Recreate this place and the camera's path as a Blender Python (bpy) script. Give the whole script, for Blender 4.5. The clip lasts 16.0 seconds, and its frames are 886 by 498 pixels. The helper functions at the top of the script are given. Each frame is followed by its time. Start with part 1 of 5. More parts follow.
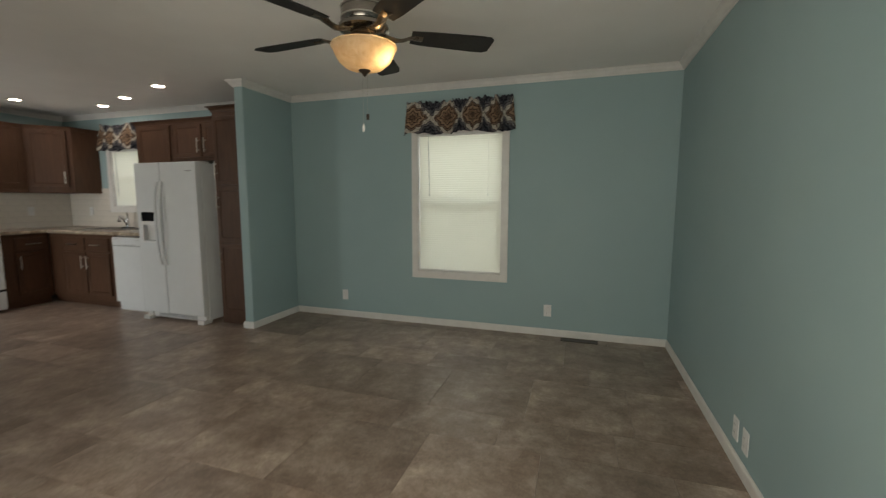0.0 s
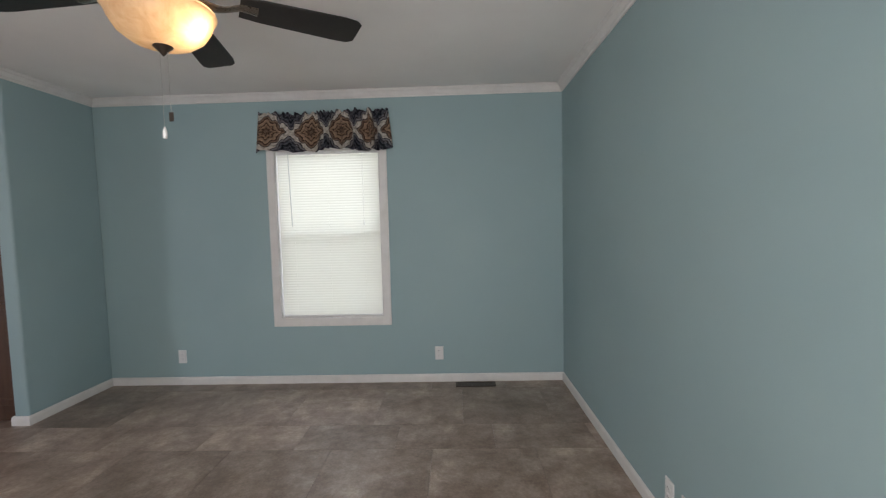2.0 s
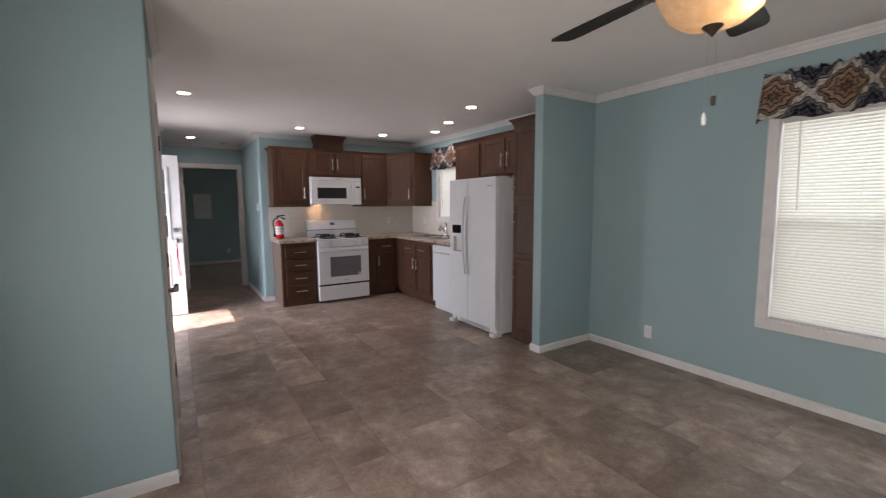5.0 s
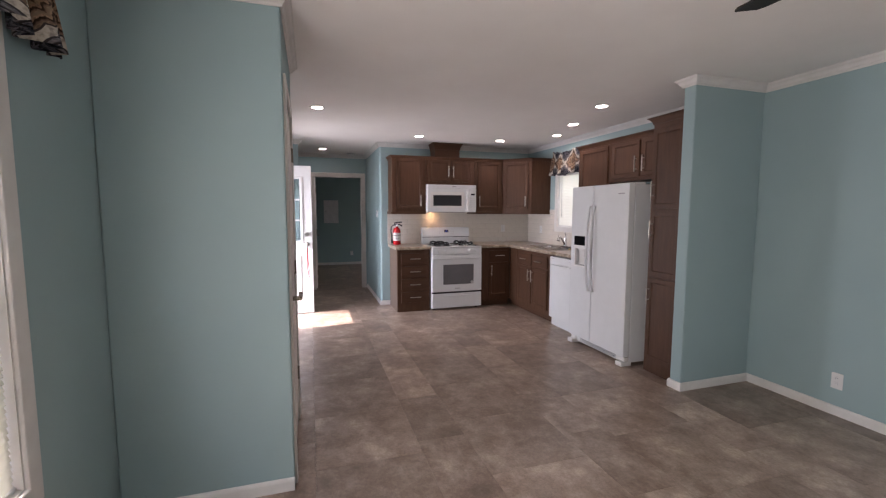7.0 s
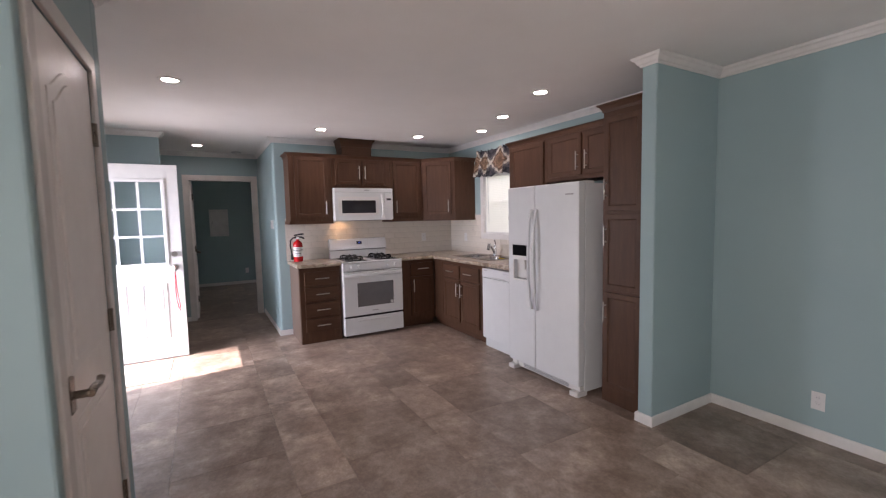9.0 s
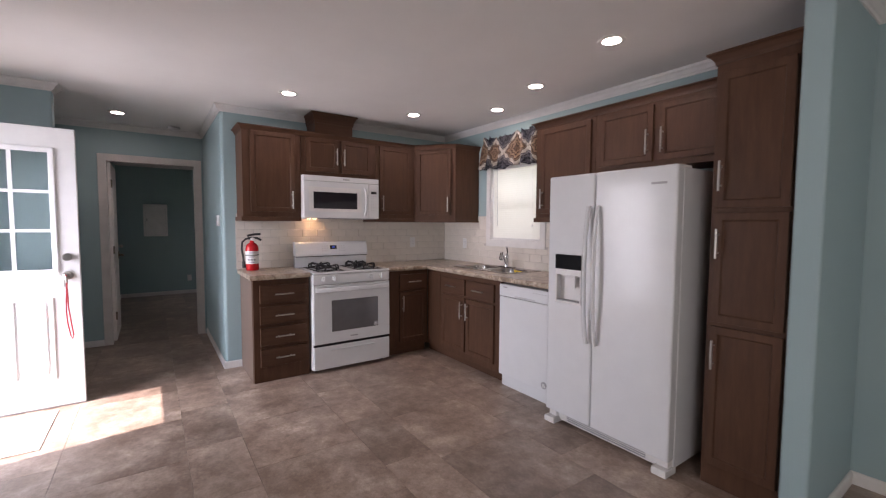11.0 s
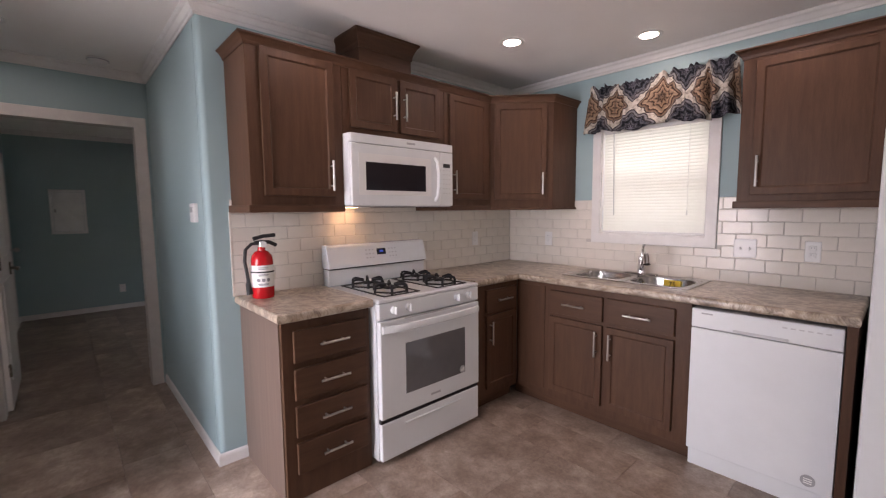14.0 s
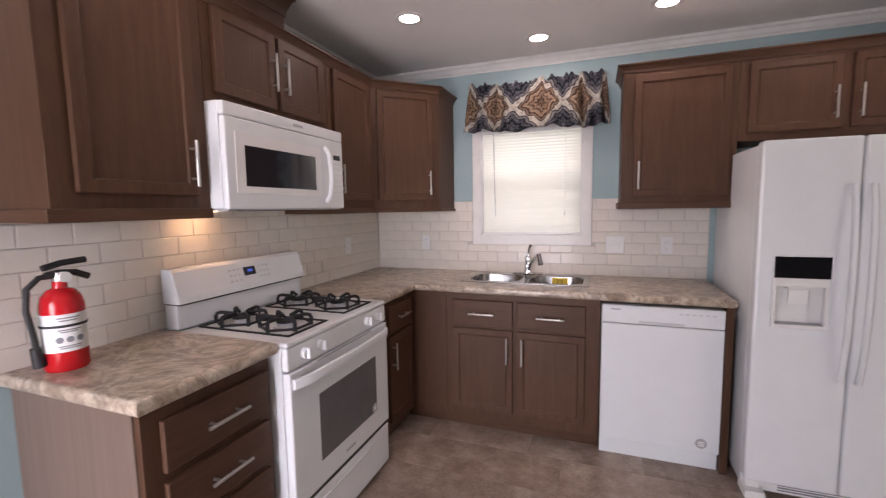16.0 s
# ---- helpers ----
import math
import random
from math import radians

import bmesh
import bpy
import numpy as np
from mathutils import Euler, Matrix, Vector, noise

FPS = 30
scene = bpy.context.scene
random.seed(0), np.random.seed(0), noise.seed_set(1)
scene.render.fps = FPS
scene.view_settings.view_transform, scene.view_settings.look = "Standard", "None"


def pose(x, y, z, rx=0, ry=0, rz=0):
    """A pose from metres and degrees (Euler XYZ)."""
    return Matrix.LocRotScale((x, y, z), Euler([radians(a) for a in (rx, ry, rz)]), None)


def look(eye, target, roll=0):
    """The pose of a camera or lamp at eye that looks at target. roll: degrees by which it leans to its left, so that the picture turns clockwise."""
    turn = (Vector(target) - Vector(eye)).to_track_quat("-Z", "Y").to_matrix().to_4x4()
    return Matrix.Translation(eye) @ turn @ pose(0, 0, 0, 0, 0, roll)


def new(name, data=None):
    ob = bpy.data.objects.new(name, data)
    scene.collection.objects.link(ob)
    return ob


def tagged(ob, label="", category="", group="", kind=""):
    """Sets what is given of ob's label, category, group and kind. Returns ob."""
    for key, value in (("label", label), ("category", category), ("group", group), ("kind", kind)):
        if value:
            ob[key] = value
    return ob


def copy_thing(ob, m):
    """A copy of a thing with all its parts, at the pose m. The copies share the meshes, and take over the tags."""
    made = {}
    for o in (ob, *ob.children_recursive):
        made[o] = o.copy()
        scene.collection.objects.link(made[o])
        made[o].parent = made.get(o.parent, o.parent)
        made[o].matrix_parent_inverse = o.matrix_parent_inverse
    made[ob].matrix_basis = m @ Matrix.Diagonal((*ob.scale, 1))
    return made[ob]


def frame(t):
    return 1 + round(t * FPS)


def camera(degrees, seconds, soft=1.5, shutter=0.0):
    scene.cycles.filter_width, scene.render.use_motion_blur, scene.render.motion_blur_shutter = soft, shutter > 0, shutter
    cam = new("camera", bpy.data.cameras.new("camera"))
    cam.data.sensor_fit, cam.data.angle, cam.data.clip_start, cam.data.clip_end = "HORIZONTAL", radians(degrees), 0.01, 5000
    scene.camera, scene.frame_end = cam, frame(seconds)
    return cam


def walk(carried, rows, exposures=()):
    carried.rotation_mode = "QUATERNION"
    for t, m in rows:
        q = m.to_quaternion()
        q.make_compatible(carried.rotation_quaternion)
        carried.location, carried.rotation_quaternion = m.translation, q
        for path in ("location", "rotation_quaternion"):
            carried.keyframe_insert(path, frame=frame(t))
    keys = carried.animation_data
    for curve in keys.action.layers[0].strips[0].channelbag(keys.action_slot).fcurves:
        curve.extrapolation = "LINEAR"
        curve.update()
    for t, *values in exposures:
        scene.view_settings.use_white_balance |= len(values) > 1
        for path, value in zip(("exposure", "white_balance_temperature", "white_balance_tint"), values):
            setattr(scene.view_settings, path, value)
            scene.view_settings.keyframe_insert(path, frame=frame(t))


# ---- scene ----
cam = camera(93.1, 16.0, soft=1.2, shutter=0.3)
PATH = [
    (0, (-0.67, 0.503, 1.295), (-1.289, 2.391, 1.067), 0.1),
    (0.5, (-0.78, 0.735, 1.317), (-1.176, 2.69, 1.168), -1.9),
    (1, (-0.795, 0.937, 1.347), (-1.062, 2.911, 1.172), -1.0),
    (1.5, (-0.784, 1.053, 1.332), (-0.984, 3.041, 1.251), -1.4),
    (2, (-0.785, 1.084, 1.346), (-0.846, 3.08, 1.22), -1.4),
    (2.5, (-0.767, 1.095, 1.386), (-0.746, 3.089, 1.229), -1.2),
    (3, (-0.785, 1.109, 1.373), (-0.991, 3.093, 1.223), -1.5),
    (3.5, (-0.859, 1.083, 1.374), (-1.572, 2.947, 1.24), -1.8),
    (4, (-0.9, 1.055, 1.363), (-2.076, 2.668, 1.247), -1.4),
    (4.5, (-0.957, 0.989, 1.367), (-2.453, 2.31, 1.231), -0.8),
    (5, (-1.031, 1.024, 1.398), (-2.709, 2.092, 1.19), -0.4),
    (7.3, (-1.319, 1.087, 1.432), (-3.22, 1.681, 1.257), 0.1),
    (7.5, (-1.353, 1.123, 1.427), (-3.237, 1.771, 1.25), 0.5),
    (8, (-1.5, 1.222, 1.424), (-3.342, 1.979, 1.235), 1.3),
    (8.5, (-1.811, 1.255, 1.445), (-3.57, 2.196, 1.296), -2.0),
    (9, (-2.101, 1.316, 1.445), (-3.836, 2.298, 1.289), -1.3),
    (9.2, (-2.233, 1.35, 1.448), (-3.946, 2.375, 1.319), -0.6),
    (11.3, (-3.466, 1.544, 1.361), (-5.09, 2.703, 1.236), 0.0),
    (11.5, (-3.616, 1.529, 1.394), (-5.223, 2.71, 1.248), -0.5),
    (12, (-3.923, 1.567, 1.376), (-5.485, 2.804, 1.204), -0.9),
    (12.5, (-4.239, 1.605, 1.406), (-5.838, 2.794, 1.236), -0.7),
    (13, (-4.558, 1.542, 1.382), (-6.118, 2.782, 1.209), -0.7),
    (13.5, (-4.846, 1.51, 1.383), (-6.388, 2.766, 1.17), -0.5),
    (14, (-5.143, 1.511, 1.394), (-6.616, 2.851, 1.207), -0.5),
    (14.5, (-5.392, 1.439, 1.384), (-6.67, 2.965, 1.194), -0.7),
    (15, (-5.599, 1.397, 1.381), (-6.681, 3.06, 1.134), -1.6),
    (15.5, (-5.81, 1.46, 1.386), (-6.752, 3.211, 1.171), -3.5),
    (16, (-5.899, 1.505, 1.412), (-6.587, 3.373, 1.216), -0.9),
]
EXPOSURES = [(0.0, 0.94, 7350, 10), (0.6, 1.42, 6950, 14), (1.2, 1.52, 6500, 18), (2.5, 1.53, 6500, 20), (3.3, 1.28, 6620, 20), (4.0, 1.14, 6750, 22),
             (5.0, 1.48, 6750, 24), (7.5, 1.72, 6750, 27), (9.0, 1.68, 6760, 28), (11.5, 1.58, 6820, 29), (12.5, 1.57, 6950, 30), (14.5, 1.76, 7120, 31), (16.0, 1.72, 6950, 30)]
walk(cam, [(t, look(eye, target, roll)) for t, eye, target, roll in PATH], EXPOSURES)

# ---- light ----
SUN = Vector((-0.19, 1.48, -2.03)).normalized()
world = bpy.data.worlds.new("sky")
scene.world = world
world.use_nodes = True
wn = world.node_tree
sky = wn.nodes.new("ShaderNodeTexSky")
sky.sky_type, sky.sun_disc = "NISHITA", False
sky.sun_elevation, sky.sun_rotation = math.asin(-SUN.z), math.pi - 0.13
wn.links.new(sky.outputs[0], wn.nodes["Background"].inputs[0])
wn.nodes["Background"].inputs[1].default_value = 0.15
sun = new("sun", bpy.data.lights.new("sun", "SUN"))
sun.data.energy, sun.data.angle, sun.data.color = 5.0, radians(0.5), (1.0, 0.97, 0.92)
sun.rotation_mode = "QUATERNION"
sun.rotation_quaternion = SUN.to_track_quat("-Z", "Y")
CAN_POWER, BOWL_POWER = 34.0, 1.7


def window_light(name, x, y, z, w, h, toward, power, drop=0.0, spread=180, colour=(0.83, 0.93, 1.0)):
    """Daylight standing in a window's opening."""
    lamp = new(name, bpy.data.lights.new(name, "AREA"))
    lamp.data.shape, lamp.data.size, lamp.data.size_y = "RECTANGLE", w, h
    lamp.data.spread = radians(spread)
    lamp.data.energy, lamp.data.color = power, colour
    lamp.matrix_world = look((x, y, z), (x, y + toward, z - drop))


window_light("daylight_living", -1.84, 4.72, 1.27, 0.84, 1.36, -1, 6.0)
window_light("daylight_kitchen", -6.355, 4.72, 1.6, 0.68, 0.76, -1, 2.2)
window_light("daylight_front", -1.27, 0.2, 1.27, 1.8, 1.38, 1, 19.5, -0.05, 172, (0.94, 0.97, 0.93))
window_light("daylight_entrance", -6.82, -0.2, 1.05, 0.95, 1.9, 1, 16.5, 0.3, 125)
# fill lamp in an invented window, out of view, to brighten the bedroom
window_light("bedroom_fill", -11.1, 3.657, 1.4, 0.9, 1.0, -1, 8.5)


# ---- materials ----
class Nodes:
    """A small builder for node materials."""

    def __init__(self, name):
        self.mat = bpy.data.materials.new(name)
        self.mat.use_nodes = True
        self.t = self.mat.node_tree
        self.b = self.t.nodes["Principled BSDF"]

    def add(self, kind, **values):
        n = self.t.nodes.new("ShaderNode" + kind)
        for key, value in values.items():
            n.inputs[key.replace("_", " ")].default_value = value
        return n

    def link(self, a, b):
        self.t.links.new(a, b)

    def put(self, socket, value):
        if isinstance(value, bpy.types.NodeSocket):
            self.link(value, socket)
        else:
            socket.default_value = value

    def math(self, op, a, b=0.0, c=0.0):
        n = self.t.nodes.new("ShaderNodeMath")
        n.operation = op
        for s, v in zip(n.inputs, (a, b, c)):
            self.put(s, v)
        return n.outputs[0]

    def coords(self, scale=(1, 1, 1), by_object=False, what="Object"):
        tc = self.t.nodes.new("ShaderNodeTexCoord")
        m = self.add("Mapping", Scale=scale)
        self.link(tc.outputs[what], m.inputs[0])
        if by_object:
            info = self.t.nodes.new("ShaderNodeObjectInfo")
            v = self.t.nodes.new("ShaderNodeVectorMath")
            v.operation = "SCALE"
            v.inputs[0].default_value = (37.0, 23.0, 11.0)
            self.link(info.outputs["Random"], v.inputs["Scale"])
            self.link(v.outputs[0], m.inputs["Location"])
        return m.outputs[0]

    def noise(self, vec, scale, detail=4.0, rough=0.6, distort=0.0):
        n = self.add("TexNoise", Scale=scale, Detail=detail, Roughness=rough, Distortion=distort)
        self.link(vec, n.inputs["Vector"])
        return n.outputs["Fac"]

    def ramp(self, fac, stops):
        n = self.t.nodes.new("ShaderNodeValToRGB")
        while len(n.color_ramp.elements) < len(stops):
            n.color_ramp.elements.new(0.5)
        for e, (p, c) in zip(n.color_ramp.elements, stops):
            e.position, e.color = p, (*c, 1)
        self.put(n.inputs[0], fac)
        return n.outputs[0]

    def mix(self, fac, a, b, blend="MIX"):
        n = self.t.nodes.new("ShaderNodeMix")
        n.data_type, n.blend_type = "RGBA", blend
        self.put(n.inputs[0], fac)
        for s, v in ((n.inputs[6], a), (n.inputs[7], b)):
            self.put(s, (*v, 1) if isinstance(v, tuple) else v)
        return n.outputs[2]

    def bump(self, height, strength, distance=0.002):
        n = self.add("Bump", Strength=strength, Distance=distance)
        self.link(height, n.inputs["Height"])
        self.link(n.outputs[0], self.b.inputs["Normal"])

    def done(self, color=None, rough=None, metal=None, spec=None):
        for key, v in (("Base Color", color), ("Roughness", rough), ("Metallic", metal), ("Specular IOR Level", spec)):
            if v is not None:
                self.put(self.b.inputs[key], (*v, 1) if isinstance(v, tuple) else v)
        return self.mat


def plain(name, color, rough=0.5, metal=0.0, vary=0.06, scale=9.0, bump=0.0, spec=0.5):
    """Paint, plastic or metal with faint unevenness."""
    n = Nodes(name)
    v = n.coords()
    f = n.noise(v, scale, 5.0)
    lo, hi = tuple(c * (1 - vary) for c in color), tuple(min(1, c * (1 + vary)) for c in color)
    col = n.ramp(f, [(0.3, lo), (0.7, hi)])
    r = n.math("MULTIPLY_ADD", n.noise(v, scale * 7, 3.0), 0.16, rough - 0.08)
    if bump:
        n.bump(n.noise(v, 160.0, 4.0), bump, 0.001)
    return n.done(col, r, metal, spec)


def wall_paint():
    n = Nodes("teal_wall_paint")
    v = n.coords()
    col = n.ramp(n.noise(v, 0.9, 3.0), [(0.3, (0.272, 0.378, 0.394)), (0.7, (0.302, 0.41, 0.424))])
    fine = n.noise(v, 240.0, 3.0)
    n.bump(n.math("ADD", fine, n.noise(v, 30.0, 4.0)), 0.12, 0.001)
    return n.done(col, 0.58, spec=0.35)


def ceiling_paint():
    n = Nodes("white_ceiling_texture")
    v = n.coords()
    col = n.ramp(n.noise(v, 1.2, 4.0), [(0.3, (0.76, 0.74, 0.72)), (0.7, (0.82, 0.8, 0.78))])
    n.bump(n.noise(v, 55.0, 5.0, 0.7), 0.35, 0.003)
    return n.done(col, 0.9, spec=0.2)


def floor_stone():
    n = Nodes("brown_grey_stone_vinyl")
    v = n.coords(by_object=True)
    cloud = n.noise(v, 3.4, 9.0, 0.68, 0.12)
    col = n.ramp(cloud, [(0.3, (0.165, 0.113, 0.086)), (0.44, (0.248, 0.182, 0.145)), (0.56, (0.343, 0.265, 0.218)), (0.7, (0.5, 0.415, 0.352))])
    stain = n.ramp(n.noise(v, 11.0, 7.0, 0.72), [(0.4, (0.68, 0.63, 0.59)), (0.55, (0.96, 0.95, 0.94)), (0.68, (1.12, 1.1, 1.08))])
    col = n.mix(0.7, col, stain, "MULTIPLY")
    rust = n.ramp(n.noise(v, 4.5, 4.0), [(0.56, (0, 0, 0)), (0.75, (1, 1, 1))])
    col = n.mix(n.math("MULTIPLY", rust, 0.3), col, (0.2, 0.125, 0.09))
    fleck = n.ramp(n.noise(v, 60.0, 4.0, 0.75), [(0.38, (0.78, 0.76, 0.74)), (0.62, (1.16, 1.16, 1.16))])
    col = n.mix(0.6, col, fleck, "MULTIPLY")
    info = n.t.nodes.new("ShaderNodeObjectInfo")
    shade = n.math("MULTIPLY_ADD", info.outputs["Random"], 0.36, 0.84)
    tint = n.t.nodes.new("ShaderNodeCombineColor")
    for s in tint.inputs:
        n.link(shade, s)
    col = n.mix(1.0, col, tint.outputs[0], "MULTIPLY")
    rough = n.math("MULTIPLY_ADD", cloud, 0.25, 0.24)
    n.bump(n.noise(v, 35.0, 6.0, 0.7), 0.12, 0.002)
    return n.done(col, rough, spec=0.65)


def cabinet_wood(name, across=False, lift=1.0):
    """Brown stained maple; the grain runs up, or across for drawer fronts."""
    n = Nodes(name)
    v = n.coords((7, 7, 0.7) if not across else (0.7, 0.7, 9), by_object=True)
    big = n.coords((1, 1, 0.5), by_object=True)
    grain = n.noise(v, 5.0, 7.0, 0.65, 0.4)
    fine = n.noise(v, 38.0, 4.0, 0.6)
    k = lift * 0.98
    col = n.ramp(grain, [(0.28, (0.064 * k, 0.03 * k, 0.017 * k)), (0.5, (0.079 * k, 0.038 * k, 0.022 * k)), (0.74, (0.097 * k, 0.0485 * k, 0.029 * k))])
    col = n.mix(0.16, col, n.ramp(fine, [(0.35, (0.6, 0.58, 0.56)), (0.6, (1.1, 1.1, 1.1))]), "MULTIPLY")
    col = n.mix(0.45, col, n.ramp(n.noise(big, 2.2, 4.0), [(0.3, (0.75, 0.73, 0.72)), (0.7, (1.2, 1.2, 1.2))]), "MULTIPLY")
    n.bump(fine, 0.06, 0.001)
    return n.done(col, 0.46, spec=0.22)


def end_panel_wood():
    n = Nodes("light_brown_end_panel")
    v = n.coords((11, 11, 0.35), by_object=True)
    col = n.ramp(n.noise(v, 4.0, 7.0, 0.65), [(0.3, (0.118, 0.08, 0.063)), (0.55, (0.145, 0.1, 0.08)), (0.75, (0.17, 0.12, 0.097))])
    return n.done(col, 0.45, spec=0.4)


def counter_laminate():
    n = Nodes("marbled_beige_laminate")
    v = n.coords()
    warp = n.noise(v, 3.4, 7.0, 0.68, 2.2)
    col = n.ramp(warp, [(0.3, (0.13, 0.092, 0.068)), (0.42, (0.32, 0.245, 0.185)), (0.5, (0.53, 0.45, 0.365)), (0.57, (0.235, 0.178, 0.138)), (0.63, (0.42, 0.35, 0.29)), (0.76, (0.66, 0.59, 0.51))])
    blot = n.ramp(n.noise(v, 14.0, 6.0, 0.7, 0.8), [(0.36, (0.5, 0.45, 0.4)), (0.55, (1, 1, 1)), (0.7, (1.25, 1.24, 1.22))])
    col = n.mix(0.7, col, blot, "MULTIPLY")
    return n.done(col, 0.28, spec=0.5)


def valance_fabric():
    """Brown medallions and navy florals in a cream lattice."""
    n = Nodes("medallion_fabric")
    uv = n.t.nodes.new("ShaderNodeTexCoord").outputs["UV"]
    warp = n.add("TexNoise", Scale=9.0, Detail=3.0)
    n.link(uv, warp.inputs["Vector"])
    add = n.t.nodes.new("ShaderNodeVectorMath")
    add.operation = "MULTIPLY_ADD"
    n.link(warp.outputs["Color"], add.inputs[0])
    add.inputs[1].default_value = (0.007, 0.007, 0)
    n.link(uv, add.inputs[2])
    sep = n.t.nodes.new("ShaderNodeSeparateXYZ")
    n.link(add.outputs[0], sep.inputs[0])

    def motif(shift, stops, lines, thread):
        """A lobed medallion round every lattice point: its diamond distance and its colour."""
        fx, fy = (n.math("SUBTRACT", n.math("FRACT", n.math("ADD", o, shift)), 0.5) for o in sep.outputs[:2])
        d = n.math("ADD", n.math("ABSOLUTE", fx), n.math("ABSOLUTE", fy))
        rad = n.math("SQRT", n.math("ADD", n.math("MULTIPLY", fx, fx), n.math("MULTIPLY", fy, fy)))
        ang = n.math("ARCTAN2", fy, fx)
        lobe = n.math("ABSOLUTE", n.math("COSINE", n.math("MULTIPLY", ang, 4.0)))
        r = n.math("MULTIPLY_ADD", d, 0.55, n.math("MULTIPLY", rad, 0.48))
        p = n.math("MULTIPLY_ADD", lobe, -0.06, r)
        fine = n.math("ABSOLUTE", n.math("COSINE", n.math("MULTIPLY", ang, 8.0)))
        q = n.math("FRACT", n.math("MULTIPLY", n.math("MULTIPLY_ADD", fine, -0.03, p), lines))
        fill = n.ramp(n.math("MULTIPLY_ADD", n.noise(add.outputs[0], 7.0, 2.0), 0.2, n.math("MULTIPLY_ADD", p, 1.2, 0.15)), stops)
        ink = n.ramp(q, [(0.0, (0.2, 0.19, 0.19)), (0.22, (0.22, 0.2, 0.2)), (0.34, (0.95, 0.95, 0.95)), (0.7, (1.0, 1.0, 1.0)), (0.92, (1.55, 1.5, 1.45))])
        col = n.mix(1.0, fill, ink, "MULTIPLY")
        seam = n.math("LESS_THAN", n.math("ABSOLUTE", n.math("SUBTRACT", q, 0.62)), 0.13)
        col = n.mix(n.math("MULTIPLY", seam, 0.42), col, thread)
        petals = n.math("MULTIPLY", n.math("COSINE", n.math("MULTIPLY", ang, 16.0)), n.math("SINE", n.math("MULTIPLY", p, 70.0)))
        col = n.mix(0.75, col, n.ramp(petals, [(0.0, (0.8, 0.8, 0.8)), (0.3, (1, 1, 1)), (0.45, (1.5, 1.48, 1.45)), (0.6, (0.55, 0.53, 0.52))]), "MULTIPLY")
        rim = n.math("LESS_THAN", n.math("ABSOLUTE", n.math("SUBTRACT", p, 0.365)), 0.014)
        return n.math("LESS_THAN", p, 0.38), n.mix(n.math("MULTIPLY", rim, 0.9), col, (0.03, 0.027, 0.03))

    brown_in, brown = motif(0.0, [(0.22, (0.07, 0.042, 0.03)), (0.38, (0.17, 0.105, 0.068)), (0.55, (0.26, 0.175, 0.12)), (0.62, (0.14, 0.085, 0.06)), (0.75, (0.3, 0.21, 0.15))], 8.0, (0.27, 0.2, 0.14))
    navy_in, navy = motif(0.5, [(0.22, (0.12, 0.12, 0.15)), (0.36, (0.014, 0.016, 0.024)), (0.55, (0.026, 0.029, 0.042)), (0.64, (0.22, 0.21, 0.22)), (0.72, (0.03, 0.033, 0.045))], 8.0, (0.17, 0.17, 0.19))
    lace = n.ramp(n.noise(add.outputs[0], 16.0, 2.0), [(0.35, (0.24, 0.215, 0.19)), (0.55, (0.46, 0.42, 0.365))])
    col = n.mix(brown_in, n.mix(navy_in, lace, navy), brown)
    weave = n.noise(n.coords((1, 1, 1)), 500.0, 2.0)
    n.bump(weave, 0.2, 0.001)
    return n.done(col, 0.85, spec=0.2)


def blind_vinyl():
    n = Nodes("white_blind_vinyl")
    tr = n.add("BsdfTranslucent", Color=(0.89, 0.885, 0.815, 1))
    mx = n.add("MixShader", Fac=0.42)
    n.b.inputs["Base Color"].default_value = (0.8, 0.79, 0.75, 1)
    n.b.inputs["Roughness"].default_value = 0.45
    n.link(n.b.outputs[0], mx.inputs[1])
    n.link(tr.outputs[0], mx.inputs[2])
    n.link(mx.outputs[0], n.t.nodes["Material Output"].inputs[0])
    return n.mat


def bowl_glass():
    n = Nodes("alabaster_glass")
    v = n.coords()
    col = n.ramp(n.noise(v, 14.0, 4.0, 0.6, 1.0), [(0.3, (0.6, 0.44, 0.28)), (0.7, (0.76, 0.64, 0.48))])
    tr = n.t.nodes.new("ShaderNodeBsdfTranslucent")
    n.link(col, tr.inputs[0])
    mx = n.add("MixShader", Fac=0.65)
    n.done(col, 0.25)
    n.link(n.b.outputs[0], mx.inputs[1])
    n.link(tr.outputs[0], mx.inputs[2])
    n.link(mx.outputs[0], n.t.nodes["Material Output"].inputs[0])
    return n.mat


def glass(name, tint=(0.95, 0.97, 0.96)):
    n = Nodes(name)
    n.b.inputs["Base Color"].default_value = (*tint, 1)
    n.b.inputs["Roughness"].default_value = 0.02
    n.b.inputs["Transmission Weight"].default_value = 1.0
    n.b.inputs["IOR"].default_value = 1.05
    return n.mat


def insect_mesh():
    """Fine grey mesh that lets most of the light through."""
    n = Nodes("grey_insect_mesh")
    clear = n.add("BsdfTransparent")
    mx = n.add("MixShader", Fac=0.16)
    n.done((0.12, 0.12, 0.125), 0.8)
    n.link(clear.outputs[0], mx.inputs[1])
    n.link(n.b.outputs[0], mx.inputs[2])
    n.link(mx.outputs[0], n.t.nodes["Material Output"].inputs[0])
    return n.mat


def glow(name, color, strength):
    n = Nodes(name)
    n.b.inputs["Base Color"].default_value = (*color, 1)
    n.b.inputs["Emission Color"].default_value = (*color, 1)
    n.b.inputs["Emission Strength"].default_value = strength
    return n.mat


